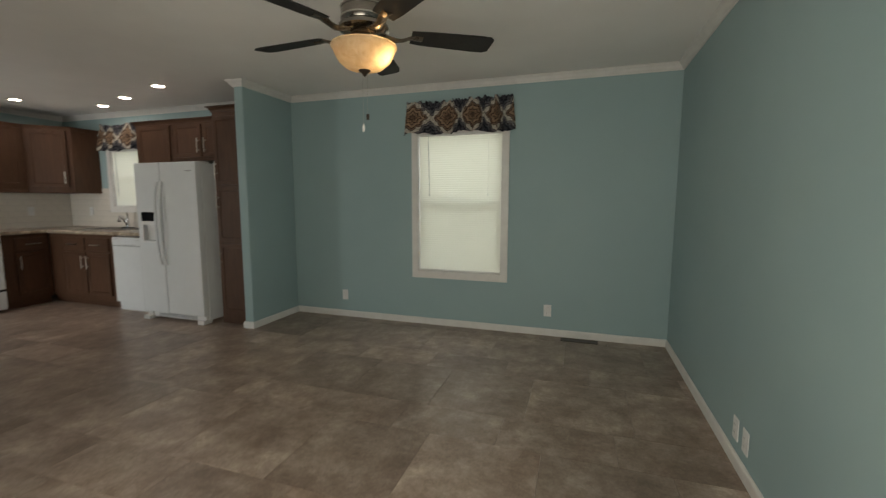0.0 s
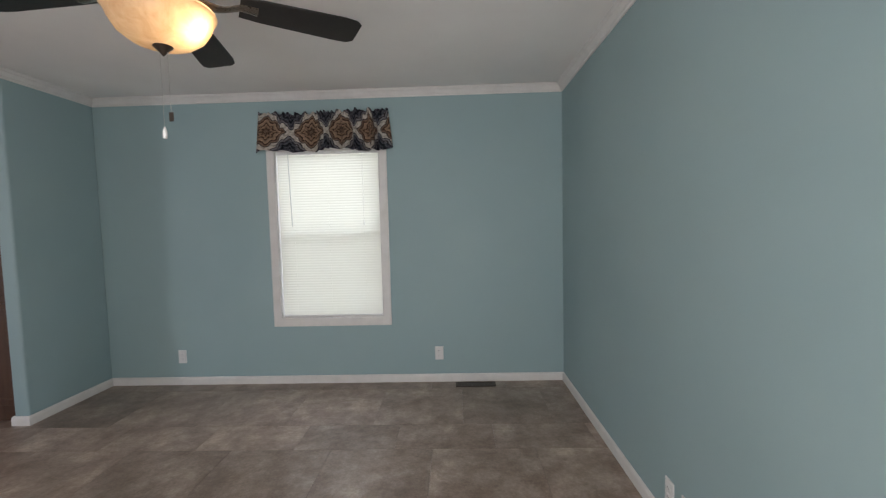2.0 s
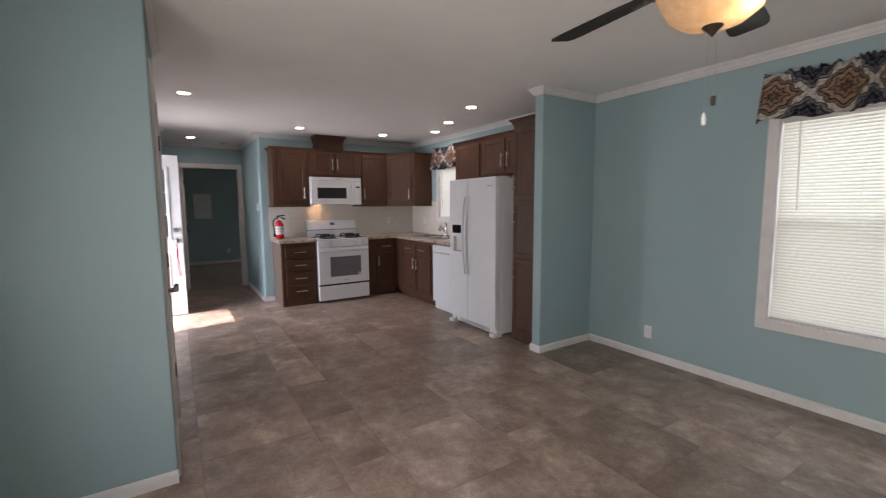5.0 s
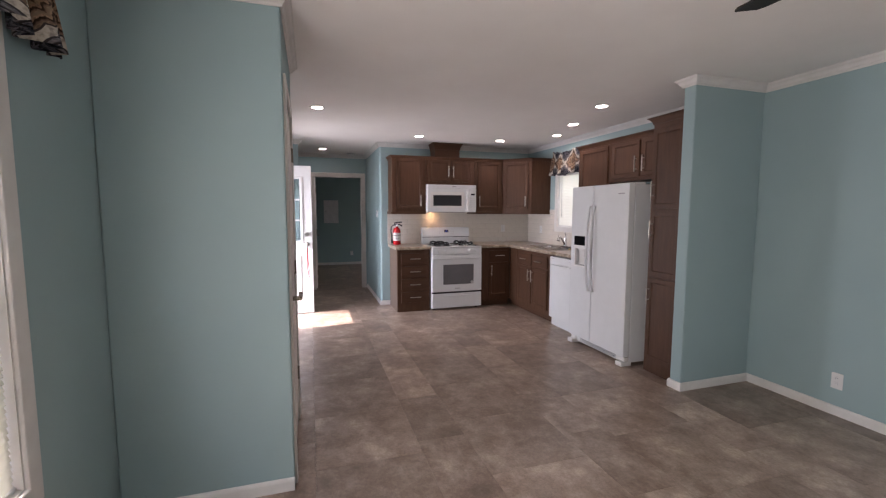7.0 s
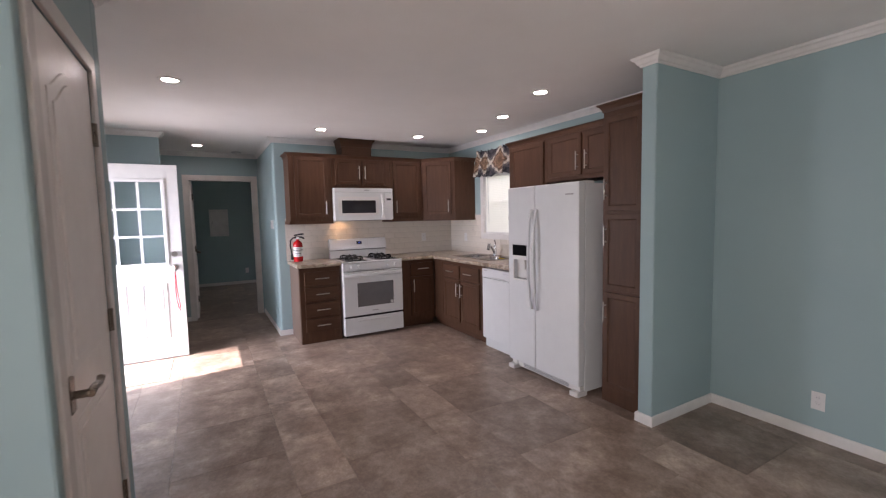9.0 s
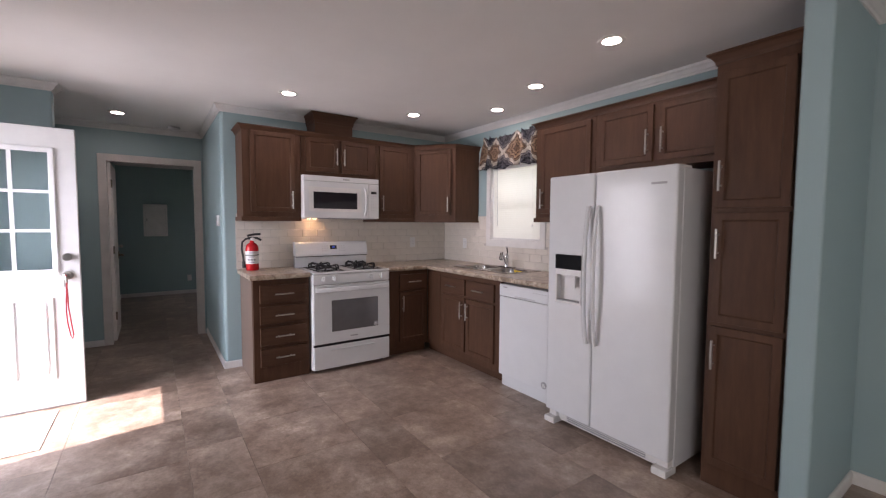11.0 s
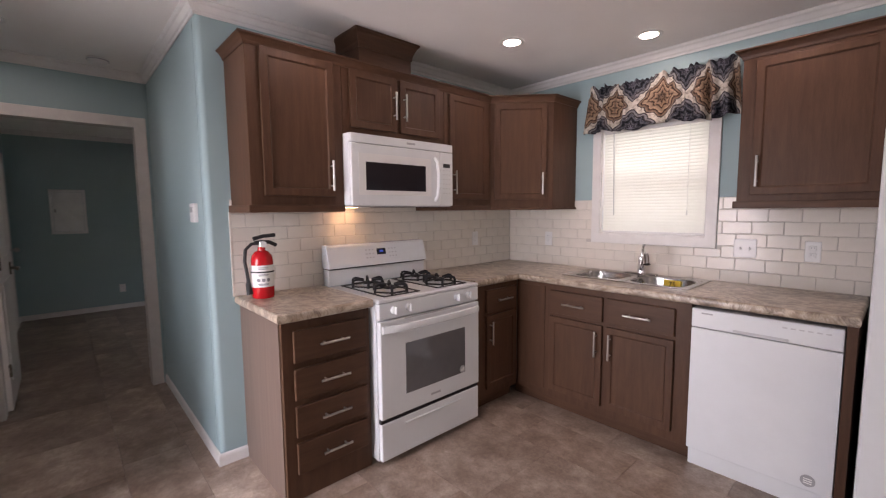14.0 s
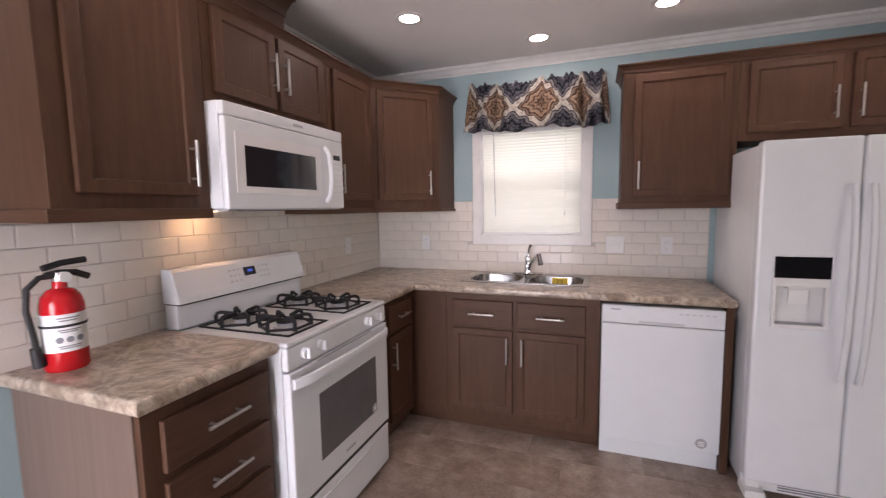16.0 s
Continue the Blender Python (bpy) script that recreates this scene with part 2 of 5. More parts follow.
WALL, CEIL, STONE = wall_paint(), ceiling_paint(), floor_stone()
TRIM = plain("white_trim_paint", (0.66, 0.64, 0.62), 0.4)
CASING = plain("cream_casing_paint", (0.6, 0.56, 0.53), 0.42)
GROUT = plain("grey_grout", (0.47, 0.435, 0.4), 0.85, bump=0.2)
SEAM = plain("dark_floor_seam", (0.05, 0.042, 0.036), 0.8)
SUBWAY = plain("glossy_cream_tile", (0.66, 0.61, 0.55), 0.18, vary=0.05, scale=4.0, spec=0.3)
WOOD, WOODX = cabinet_wood("brown_maple"), cabinet_wood("brown_maple_drawer", True)
PANEL = end_panel_wood()
COUNTER = counter_laminate()
ENAMEL = plain("white_enamel", (0.66, 0.672, 0.685), 0.17, vary=0.02, spec=0.36)
PLASTIC = plain("white_plastic", (0.68, 0.67, 0.66), 0.35, vary=0.03)
DOORW = plain("white_door_paint", (0.76, 0.76, 0.76), 0.35, vary=0.03)
DOORC = plain("cream_door_paint", (0.77, 0.72, 0.69), 0.4, vary=0.04)
GREY = plain("grey_plastic", (0.33, 0.33, 0.34), 0.4)
SILVER = plain("pale_grey_print", (0.46, 0.46, 0.47), 0.4)
BLACK = plain("black_gloss", (0.012, 0.012, 0.014), 0.3, spec=0.3)
DISPLAY = plain("black_display_glass", (0.008, 0.008, 0.009), 0.16, spec=0.04)
IRON = plain("black_cast_iron", (0.016, 0.016, 0.018), 0.7, bump=0.3, spec=0.25)
DARKGLASS = plain("dark_oven_glass", (0.02, 0.018, 0.022), 0.05)
OVENGLASS = plain("grey_oven_glass", (0.12, 0.115, 0.12), 0.06)
NICKEL = plain("brushed_nickel", (0.5, 0.48, 0.45), 0.34, 1.0, scale=40.0)
AGED = plain("aged_nickel", (0.22, 0.185, 0.15), 0.28, 1.0, scale=30.0)
GUNMETAL = plain("dark_nickel", (0.26, 0.24, 0.22), 0.25, 1.0, scale=30.0)
CHROME = plain("chrome", (0.75, 0.75, 0.76), 0.09, 1.0)
STEEL = plain("stainless_steel", (0.4, 0.38, 0.36), 0.25, 1.0, scale=30.0)
RED = plain("red_enamel", (0.5, 0.012, 0.016), 0.2)
CORD = plain("red_cord", (0.45, 0.02, 0.03), 0.7)
RUBBER = plain("black_rubber", (0.015, 0.015, 0.016), 0.6)
INK = plain("grey_print", (0.2, 0.2, 0.22), 0.6)
PAPER = plain("white_label_paper", (0.72, 0.71, 0.7), 0.6)
YELLOW = plain("yellow_sticker", (0.75, 0.52, 0.04), 0.5)
BLADE = plain("dark_walnut_blade", (0.011, 0.009, 0.008), 0.6, vary=0.3, scale=25.0)
BRONZE = plain("vent_bronze", (0.06, 0.045, 0.035), 0.45, 0.6)
PANELGREY = plain("grey_panel_paint", (0.7, 0.7, 0.7), 0.45)
MAT = plain("pale_door_mat", (0.55, 0.51, 0.46), 0.95, vary=0.25, scale=60.0, bump=0.6)
EARTH = plain("pale_concrete", (0.35, 0.33, 0.3), 0.9, vary=0.15, scale=1.5, bump=0.3)
FABRIC, BLIND, BOWL = valance_fabric(), blind_vinyl(), bowl_glass()
PANE, MESH = glass("window_glass"), insect_mesh()
CANGLOW = glow("lamp_glow", (1.0, 0.92, 0.85), CAN_POWER)
BULB = glow("bulb_glow", (1.0, 0.72, 0.38), BOWL_POWER * 9)
HOODLAMP = glow("hood_lamp_glow", (1.0, 0.62, 0.3), 11.0)
BLUE = glow("blue_display", (0.04, 0.09, 0.45), 0.4)


# ---- builders ----
def thing(name, at, label="", category="", group="", kind=""):
    """A thing: an Empty at its base."""
    ob = new(name)
    ob.location, ob.empty_display_size = at, 0.1
    ob["at"] = at
    return tagged(ob, label, category, group, kind)


def origin(ob):
    while ob.parent:
        ob = ob.parent
    return Vector(ob.location)


def lettering(text, size, m):
    """Words in the built-in font, as a bmesh laid out by m."""
    cu = bpy.data.curves.new("lettering", "FONT")
    cu.body, cu.size, cu.align_x = text, size, "CENTER"
    ob = bpy.data.objects.new("lettering", cu)
    bm = bmesh.new()
    me = ob.to_mesh()
    bm.from_mesh(me)
    ob.to_mesh_clear()
    bpy.data.objects.remove(ob)
    bpy.data.curves.remove(cu)
    bmesh.ops.transform(bm, matrix=m, verts=bm.verts)
    return bm


def part(name, bm, material, parent=None, label="", bevel=0.0, smooth=False):
    """Links a bmesh, in the world's coordinates, as one mesh object under a thing or part."""
    me = bpy.data.meshes.new(name)
    if parent:
        bmesh.ops.translate(bm, verts=bm.verts, vec=-origin(parent))
    bmesh.ops.recalc_face_normals(bm, faces=bm.faces)
    if smooth:
        for f in bm.faces:
            f.smooth = True
    bm.to_mesh(me)
    bm.free()
    if smooth:
        me.set_sharp_from_angle(angle=radians(40))
    for m in material if isinstance(material, (list, tuple)) else [material]:
        me.materials.append(m)
    ob = new(name, me)
    if parent:
        ob.parent = parent
    if bevel:
        mod = ob.modifiers.new("bevel", "BEVEL")
        if bevel > 0.011:
            for f in me.polygons:
                f.use_smooth = True
            mod.harden_normals = True
        mod.width, mod.segments, mod.limit_method, mod.angle_limit = bevel, 5 if bevel > 0.011 else 2, "ANGLE", radians(40)
    return tagged(ob, label)


def box(lo, hi, bm=None):
    """Adds a box to a bmesh. Returns the bmesh."""
    bm = bm or bmesh.new()
    m = Matrix.Translation([(a + b) / 2 for a, b in zip(lo, hi)]) @ Matrix.Diagonal([abs(b - a) for a, b in zip(lo, hi)] + [1])
    bmesh.ops.create_cube(bm, size=1, matrix=m)
    return bm


def rod(a, b, r, bm=None, sides=12, r2=None):
    """Adds a capped cylinder or cone from a to b."""
    bm = bm or bmesh.new()
    a, b = Vector(a), Vector(b)
    m = Matrix.Translation((a + b) / 2) @ (b - a).to_track_quat("Z", "Y").to_matrix().to_4x4()
    bmesh.ops.create_cone(bm, cap_ends=True, segments=sides, radius1=r, radius2=r if r2 is None else r2, depth=(b - a).length, matrix=m)
    return bm


def tube(points, r, bm=None, sides=8):
    """Adds a round tube along a smooth line of points."""
    bm = bm or bmesh.new()
    pts = [Vector(p) for p in points]
    rings, q, last = [], None, None
    for i, p in enumerate(pts):
        d = (pts[min(i + 1, len(pts) - 1)] - pts[max(i - 1, 0)]).normalized()
        q = d.to_track_quat("Z", "Y") if q is None else last.rotation_difference(d) @ q
        last = d
        rings.append([bm.verts.new(p + q @ Vector((r * math.cos(a), r * math.sin(a), 0))) for a in (math.tau * k / sides for k in range(sides))])
    for a, b in zip(rings, rings[1:]):
        for k in range(sides):
            bm.faces.new((a[k], a[(k + 1) % sides], b[(k + 1) % sides], b[k]))
    bm.faces.new(rings[0][::-1])
    bm.faces.new(rings[-1])
    return bm


def lathe(profile, at, bm=None, sides=32, ring=False):
    """Turns a line of (radius, height) round an upright axis through at; ring: the line closes on itself."""
    bm = bm or bmesh.new()
    at = Vector(at)
    rings = []
    for r, h in profile:
        rings.append([bm.verts.new(at + Vector((r * math.cos(a), r * math.sin(a), h))) for a in (math.tau * k / sides for k in range(sides))])
    for a, b in zip(rings, rings[1:] + rings[:1] if ring else rings[1:]):
        for k in range(sides):
            bm.faces.new((a[k], a[(k + 1) % sides], b[(k + 1) % sides], b[k]))
    if not ring:
        bm.faces.new(rings[0][::-1])
        bm.faces.new(rings[-1])
    bmesh.ops.remove_doubles(bm, verts=bm.verts, dist=1e-5)
    return bm


def slab(us, vs, holes, w0, w1, place):
    """A thick sheet with openings: place(u, v, w) gives a point of the world; holes are (u0, v0, u1, v1)."""
    us = sorted(set(us) | {h[i] for h in holes for i in (0, 2) if min(us) <= h[i] <= max(us)})
    vs = sorted(set(vs) | {h[i] for h in holes for i in (1, 3) if min(vs) <= h[i] <= max(vs)})
    bm = bmesh.new()
    grid = {}

    def vert(i, j):
        if (i, j) not in grid:
            grid[i, j] = bm.verts.new(place(us[i], vs[j], w0))
        return grid[i, j]

    for i in range(len(us) - 1):
        for j in range(len(vs) - 1):
            u, v = (us[i] + us[i + 1]) / 2, (vs[j] + vs[j + 1]) / 2
            if not any(a < u < c and b < v < d for a, b, c, d in holes):
                bm.faces.new((vert(i, j), vert(i + 1, j), vert(i + 1, j + 1), vert(i, j + 1)))
    step = Vector(place(us[0], vs[0], w1)) - Vector(place(us[0], vs[0], w0))
    out = bmesh.ops.extrude_face_region(bm, geom=list(bm.faces))
    bmesh.ops.translate(bm, verts=[g for g in out["geom"] if isinstance(g, bmesh.types.BMVert)], vec=step)
    return bm


def along_y(u, v, w):
    return (w, u, v)


def along_x(u, v, w):
    return (u, w, v)


def flat(u, v, w):
    return (u, v, w)


def sweep(path, profile, closed=False, bm=None):
    """Runs a profile of (distance from the wall, height) along a line on the plan, the room to the left, with mitred corners."""
    bm = bm or bmesh.new()
    pts = [Vector((*p, 0)) for p in path]
    n = len(pts)
    rings = []
    for i, p in enumerate(pts):
        a = (p - pts[i - 1]).normalized() if closed or i > 0 else (pts[1] - p).normalized()
        b = (pts[(i + 1) % n] - p).normalized() if closed or i < n - 1 else a
        na, nb = Vector((-a.y, a.x, 0)), Vector((-b.y, b.x, 0))
        m = (na + nb) / max(0.2, 1 + na.dot(nb))
        rings.append([bm.verts.new(p + m * d + Vector((0, 0, z))) for d, z in profile])
    k = len(profile)
    for i in range(n if closed else n - 1):
        a, b = rings[i], rings[(i + 1) % n]
        for j in range(k):
            bm.faces.new((a[j], a[(j + 1) % k], b[(j + 1) % k], b[j]))
    if not closed:
        bm.faces.new(rings[0])
        bm.faces.new(rings[-1][::-1])
    return bm


def panel_front(lo, hi, normal, rim=0.055, sink=0.008, bm=None):
    """A shaker door: a board whose front, towards normal, has a sunk panel."""
    bm = box(lo, hi, bm)
    bm.faces.ensure_lookup_table()
    f = max(bm.faces[-6:], key=lambda g: g.normal.dot(Vector(normal)))
    bmesh.ops.inset_individual(bm, faces=[f], thickness=rim)
    bmesh.ops.inset_individual(bm, faces=[f], thickness=0.006)
    bmesh.ops.translate(bm, verts=f.verts, vec=-Vector(normal) * sink)
    return bm


def bar_handle(parent, a, b, out):
    """A bar pull from a to b, standing off along out from the front."""
    a, b, out = Vector(a), Vector(b), Vector(out)
    ax = (b - a).normalized()
    bm = rod(a + out * 0.03, b + out * 0.03, 0.006)
    for p in (a + ax * 0.028, b - ax * 0.028):
        rod(p - out * 0.002, p + out * 0.03, 0.0045, bm, 8)
    return part("handle", bm, NICKEL, parent, "brushed nickel bar handle", smooth=True)


# ---- the shell ----
Z = 2.44
NORTH, SOUTH, EAST, WEST, HALL = 4.575, 0.2, 0.1, -7.595, 2.077
STRUCT = dict(kind="structure")
LIV_WIN, KIT_WIN, FRONT_WIN, ADDED_BED_WIN = (-2.275, 0.565, -1.405, 1.975), (-6.715, 1.203, -6.002, 1.975), (-2.84, 0.565, -0.36, 1.975), (-11.6, 0.85, -10.6, 1.95)
FRONT_DOOR = (-7.36, -0.1, -6.45, 2.05)
tagged(part("wall_north", slab((-7.695, 0.22), (-0.1, Z + 0.05), [LIV_WIN, KIT_WIN], NORTH, NORTH + 0.13, along_x), WALL), "teal painted wall with two blinded windows", "wall", **STRUCT)
tagged(part("wall_east", slab((0.06, NORTH), (-0.1, Z + 0.05), [], EAST, EAST + 0.12, along_y), WALL), "teal painted plain side wall", "wall", **STRUCT)
tagged(part("wall_south", slab((-9.16, 0.1), (-0.1, Z + 0.05), [FRONT_DOOR, FRONT_WIN], SOUTH, SOUTH - 0.13, along_x), WALL), "teal painted front wall with entrance opening", "wall", **STRUCT)
tagged(part("wall_kitchen", slab((HALL, NORTH), (-0.1, Z + 0.05), [], WEST, WEST - 0.1, along_y), WALL, bevel=0.03), "teal painted wall behind the cooker", "wall", **STRUCT)
tagged(part("wall_passage", slab((-9.16, WEST - 0.06), (-0.1, Z + 0.05), [], HALL - 0.002, HALL + 0.1, along_x), WALL), "teal painted passage side wall", "wall", **STRUCT)
tagged(part("wall_bedroom_door", slab((0.07, 3.7), (-0.1, Z + 0.05), [(1.14, -0.2, 1.99, 2.05)], -9.16, -9.26, along_y), WALL), "teal painted wall with bedroom doorway", "wall", **STRUCT)
tagged(part("wall_stub", box((-7.82, SOUTH, -0.1), (-7.72, 0.93, Z + 0.05)), WALL, bevel=0.01), "short teal wall behind the entrance door", "wall", **STRUCT)
tagged(part("wall_partition", box((-3.9, 3.855, -0.1), (-3.795, NORTH, Z + 0.05)), WALL, bevel=0.012), "short teal partition between kitchen and living room", "wall", **STRUCT)
tagged(part("wall_closet_side", box((-3.56, SOUTH, -0.1), (-3.46, 0.96, Z + 0.05)), WALL, bevel=0.01), "teal closet side wall", "wall", **STRUCT)
tagged(part("wall_closet_front", slab((-4.37, -3.56), (-0.1, Z + 0.05), [(-4.222, -0.2, -3.562, 2.035)], 0.958, 0.86, along_x), WALL), "teal closet front wall with a door", "wall", **STRUCT)
tagged(part("wall_closet_end", box((-4.47, SOUTH, -0.1), (-4.37, 0.96, Z + 0.05)), WALL, bevel=0.01), "teal closet end wall", "wall", **STRUCT)
tagged(part("wall_bedroom_south", box((-12.75, 0.94, -0.1), (-9.26, 1.04, Z + 0.05)), WALL), "teal bedroom side wall", "wall", **STRUCT)
tagged(part("wall_bedroom_west", box((-12.85, 0.94, -0.1), (-12.75, 3.7, Z + 0.05)), WALL), "teal bedroom end wall", "wall", **STRUCT)
tagged(part("wall_bedroom_north", slab((-12.75, -9.26), (-0.1, Z + 0.05), [ADDED_BED_WIN], 3.6, 3.73, along_x), WALL), "teal bedroom far wall", "wall", **STRUCT)
tagged(part("ceiling", box((-12.85, 0.07, Z), (0.22, 4.705, Z + 0.1)), CEIL), "white lightly textured ceiling", "ceiling", **STRUCT)
ground = tagged(part("ground", box((-400, -400, -0.6), (400, 400, -0.5)), EARTH), "pale concrete ground outside", "ground", **STRUCT)
floor = tagged(part("floor", box((-12.85, 0.07, -0.15), (0.22, 4.705, -0.006)), SEAM), "brown-grey stone look vinyl tile floor", "floor", **STRUCT)

ROOM = [(0.1, 0.2), (0.1, NORTH), (-3.795, NORTH), (-3.795, 3.855), (-3.9, 3.855), (-3.9, NORTH), (WEST, NORTH), (WEST, HALL), (-9.16, HALL), (-9.16, 0.2),
        (-7.82, 0.2), (-7.82, 0.93), (-7.72, 0.93), (-7.72, 0.2), (-4.47, 0.2), (-4.47, 0.96), (-3.46, 0.96), (-3.46, 0.2)]
CROWN = [(0.0, Z - 0.062), (0.008, Z - 0.062), (0.012, Z - 0.05), (0.02, Z - 0.045), (0.034, Z - 0.022), (0.044, Z - 0.016), (0.05, Z - 0.006), (0.05, Z - 0.001), (0.0, Z - 0.001)]
tagged(part("crown_molding", sweep(ROOM, CROWN, True), TRIM), "white crown molding along the ceiling", "trim", **STRUCT)
tagged(part("crown_molding", sweep([(-9.26, 1.04), (-9.26, 3.6), (-12.75, 3.6), (-12.75, 1.04)], CROWN, True), TRIM), "white crown molding along the bedroom ceiling", "trim", **STRUCT)
BASE = [(0.0, 0.0), (0.013, 0.0), (0.013, 0.05), (0.01, 0.06), (0.004, 0.066), (0.0, 0.066)]
for line in ([(-3.46, 0.96), (-3.46, 0.2), (0.1, 0.2), (0.1, NORTH), (-3.795, NORTH), (-3.795, 3.855), (-3.9, 3.855), (-3.9, 3.9)],
             [(WEST, 2.22), (WEST, HALL), (-9.16, HALL)],
             [(-9.16, 1.078), (-9.16, 0.2), (-7.82, 0.2), (-7.82, 0.93), (-7.72, 0.93), (-7.72, 0.2), (-7.43, 0.2)],
             [(-6.38, 0.2), (-4.47, 0.2), (-4.47, 0.96), (-4.285, 0.96)],
             [(-9.26, 2.053), (-9.26, 3.6), (-12.75, 3.6), (-12.75, 1.04), (-12.5, 1.04)],
             [(-11.45, 1.04), (-9.3, 1.04)]):
    tagged(part("baseboard", sweep(line, BASE), TRIM), "low white painted baseboard", "trim", **STRUCT)


def casing(name, place, u0, u1, v0, v1, w0, w1, wide, mat, label, sill=True):
    """A flat frame round an opening: u0..u1, v0..v1 is the clear opening."""
    holes = [(u0, v0 if sill else v0 - 1, u1, v1)]
    us, vs = (u0 - wide, u1 + wide), ((v0 - wide) if sill else v0, v1 + wide)
    return tagged(part(name, slab(us, vs, holes, w0, w1, place), mat, bevel=0.004), label, "trim", **STRUCT)


casing("door_casing", along_y, 1.14, 1.99, 0.0, 2.05, -9.16, -9.146, 0.064, CASING, "cream painted bedroom door casing", False)
casing("door_casing", along_y, 1.14, 1.99, 0.0, 2.05, -9.274, -9.26, 0.064, CASING, "cream painted bedroom door casing", False)
tagged(part("door_jamb", slab((1.13, 2.0), (0.0, 2.06), [(1.152, -1, 1.978, 2.038)], -9.146, -9.274, along_y), CASING), "cream painted door jamb", "trim", **STRUCT)
casing("door_casing", along_x, -4.222, -3.562, 0.0, 2.035, 0.958, 0.973, 0.06, CASING, "cream painted closet door casing", False)
casing("door_casing", along_x, -7.36, -6.45, 0.0, 2.05, SOUTH, SOUTH + 0.014, 0.06, TRIM, "white entrance door casing", False)


# ---- windows, blinds and valances ----
def window(name, hole, wall, inward, label):
    """A sash window in its opening, with casing, panes and a lowered slatted blind; inward is +1 or -1 along y."""
    x0, z0, x1, z1 = hole
    s = inward
    w = thing(name, ((x0 + x1) / 2, wall - s * 0.06, z0), label, "window", **STRUCT)
    part("window_casing", slab((x0 - 0.066, x1 + 0.066), (z0 - 0.07, z1 + 0.066), [(x0, z0, x1, z1)], wall, wall + s * 0.016, along_x), TRIM, w, bevel=0.004)
    part("reveal", slab((x0, x1), (z0, z1), [(x0 + 0.006, z0 + 0.006, x1 - 0.006, z1 - 0.006)], wall + s * 0.002, wall - s * 0.074, along_x), TRIM, w)
    part("window_frame", slab((x0, x1), (z0, z1), [(x0 + 0.035, z0 + 0.035, x1 - 0.035, z1 - 0.035)], wall - s * 0.075, wall - s * 0.115, along_x), PLASTIC, w, bevel=0.003)
    mid = (z0 + z1) / 2
    part("meeting_rail", box((x0 + 0.035, wall - s * 0.11, mid - 0.02), (x1 - 0.035, wall - s * 0.08, mid + 0.02)), PLASTIC, w, bevel=0.003)
    for a, b in ((z0 + 0.03, mid), (mid, z1 - 0.03)):
        pane = part("pane", box((x0 + 0.03, wall - s * 0.097, a), (x1 - 0.03, wall - s * 0.093, b)), PANE, w)
        pane.visible_shadow = False
    part("insect_screen", box((x0 + 0.036, wall - s * 0.105, z0 + 0.036), (x1 - 0.036, wall - s * 0.106, mid - 0.005)), MESH, w, "grey insect screen over the lower sash")
    b = thing("window_blind", ((x0 + x1) / 2, wall - s * 0.024, z0), "closed white slatted blind glowing with daylight", "blind")
    y = wall - s * 0.024
    part("headrail", box((x0 + 0.008, y - 0.016, z1 - 0.035), (x1 - 0.008, y + 0.016, z1 - 0.008)), PLASTIC, b, bevel=0.003)
    part("bottom_rail", box((x0 + 0.01, y - 0.012, z0 + 0.008), (x1 - 0.01, y + 0.012, z0 + 0.022)), PLASTIC, b, bevel=0.003)
    pitch = 0.0218
    n = int((z1 - 0.02 - z0 - 0.03) / pitch)
    me = None
    for i in range(n):
        z = z0 + 0.034 + i * pitch
        if me is None:
            bm = bmesh.new()
            tilt = radians(66)
            rows = []
            for k in range(4):
                q = (k / 3 - 0.5) * 0.031
                bow = 0.0016 * (1 - (2 * k / 3 - 1) ** 2)
                dy, dz = q * math.cos(tilt) - bow * math.sin(tilt), q * math.sin(tilt) + bow * math.cos(tilt)
                rows.append([bm.verts.new(((x0 - x1) / 2 + 0.011, s * -dy, dz)), bm.verts.new(((x1 - x0) / 2 - 0.011, s * -dy, dz))])
            for a, c in zip(rows, rows[1:]):
                bm.faces.new((a[0], a[1], c[1], c[0]))
            out = bmesh.ops.extrude_face_region(bm, geom=list(bm.faces))
            bmesh.ops.translate(bm, verts=[g for g in out["geom"] if isinstance(g, bmesh.types.BMVert)], vec=(0, -s * 0.0006, 0.0003))
            bmesh.ops.recalc_face_normals(bm, faces=bm.faces)
            me = bpy.data.meshes.new("slat")
            bm.to_mesh(me)
            bm.free()
            me.materials.append(BLIND)
        slat = new("slat", me)
        slat.parent = b
        slat.location = (random.uniform(-0.001, 0.001), 0, z - z0)
    for fx in (0.16, 0.5, 0.84):
        x = x0 + (x1 - x0) * fx
        part("ladder_cord", rod((x, y + s * 0.013, z0 + 0.02), (x, y + s * 0.013, z1 - 0.04), 0.0005, sides=5), BLIND, b)
    xw = x0 + (x1 - x0) * 0.13
    part("tilt_wand", rod((xw, y + s * 0.03, z1 - 0.03), (xw + 0.012, y + s * 0.026, z1 - 0.63), 0.003, sides=6), SILVER, b, "clear grey tilt wand")
    xc = x0 + (x1 - x0) * 0.84
    zc = z1 - 0.6
    bm = rod((xc, y + s * 0.026, z1 - 0.03), (xc, y + s * 0.024, zc), 0.0009, sides=5)
    rod((xc, y + s * 0.024, zc - 0.03), (xc, y + s * 0.024, zc), 0.006, bm, 8, 0.003)
    part("pull_cord", bm, PLASTIC, b, "thin pull cord with a tassel")
    return w


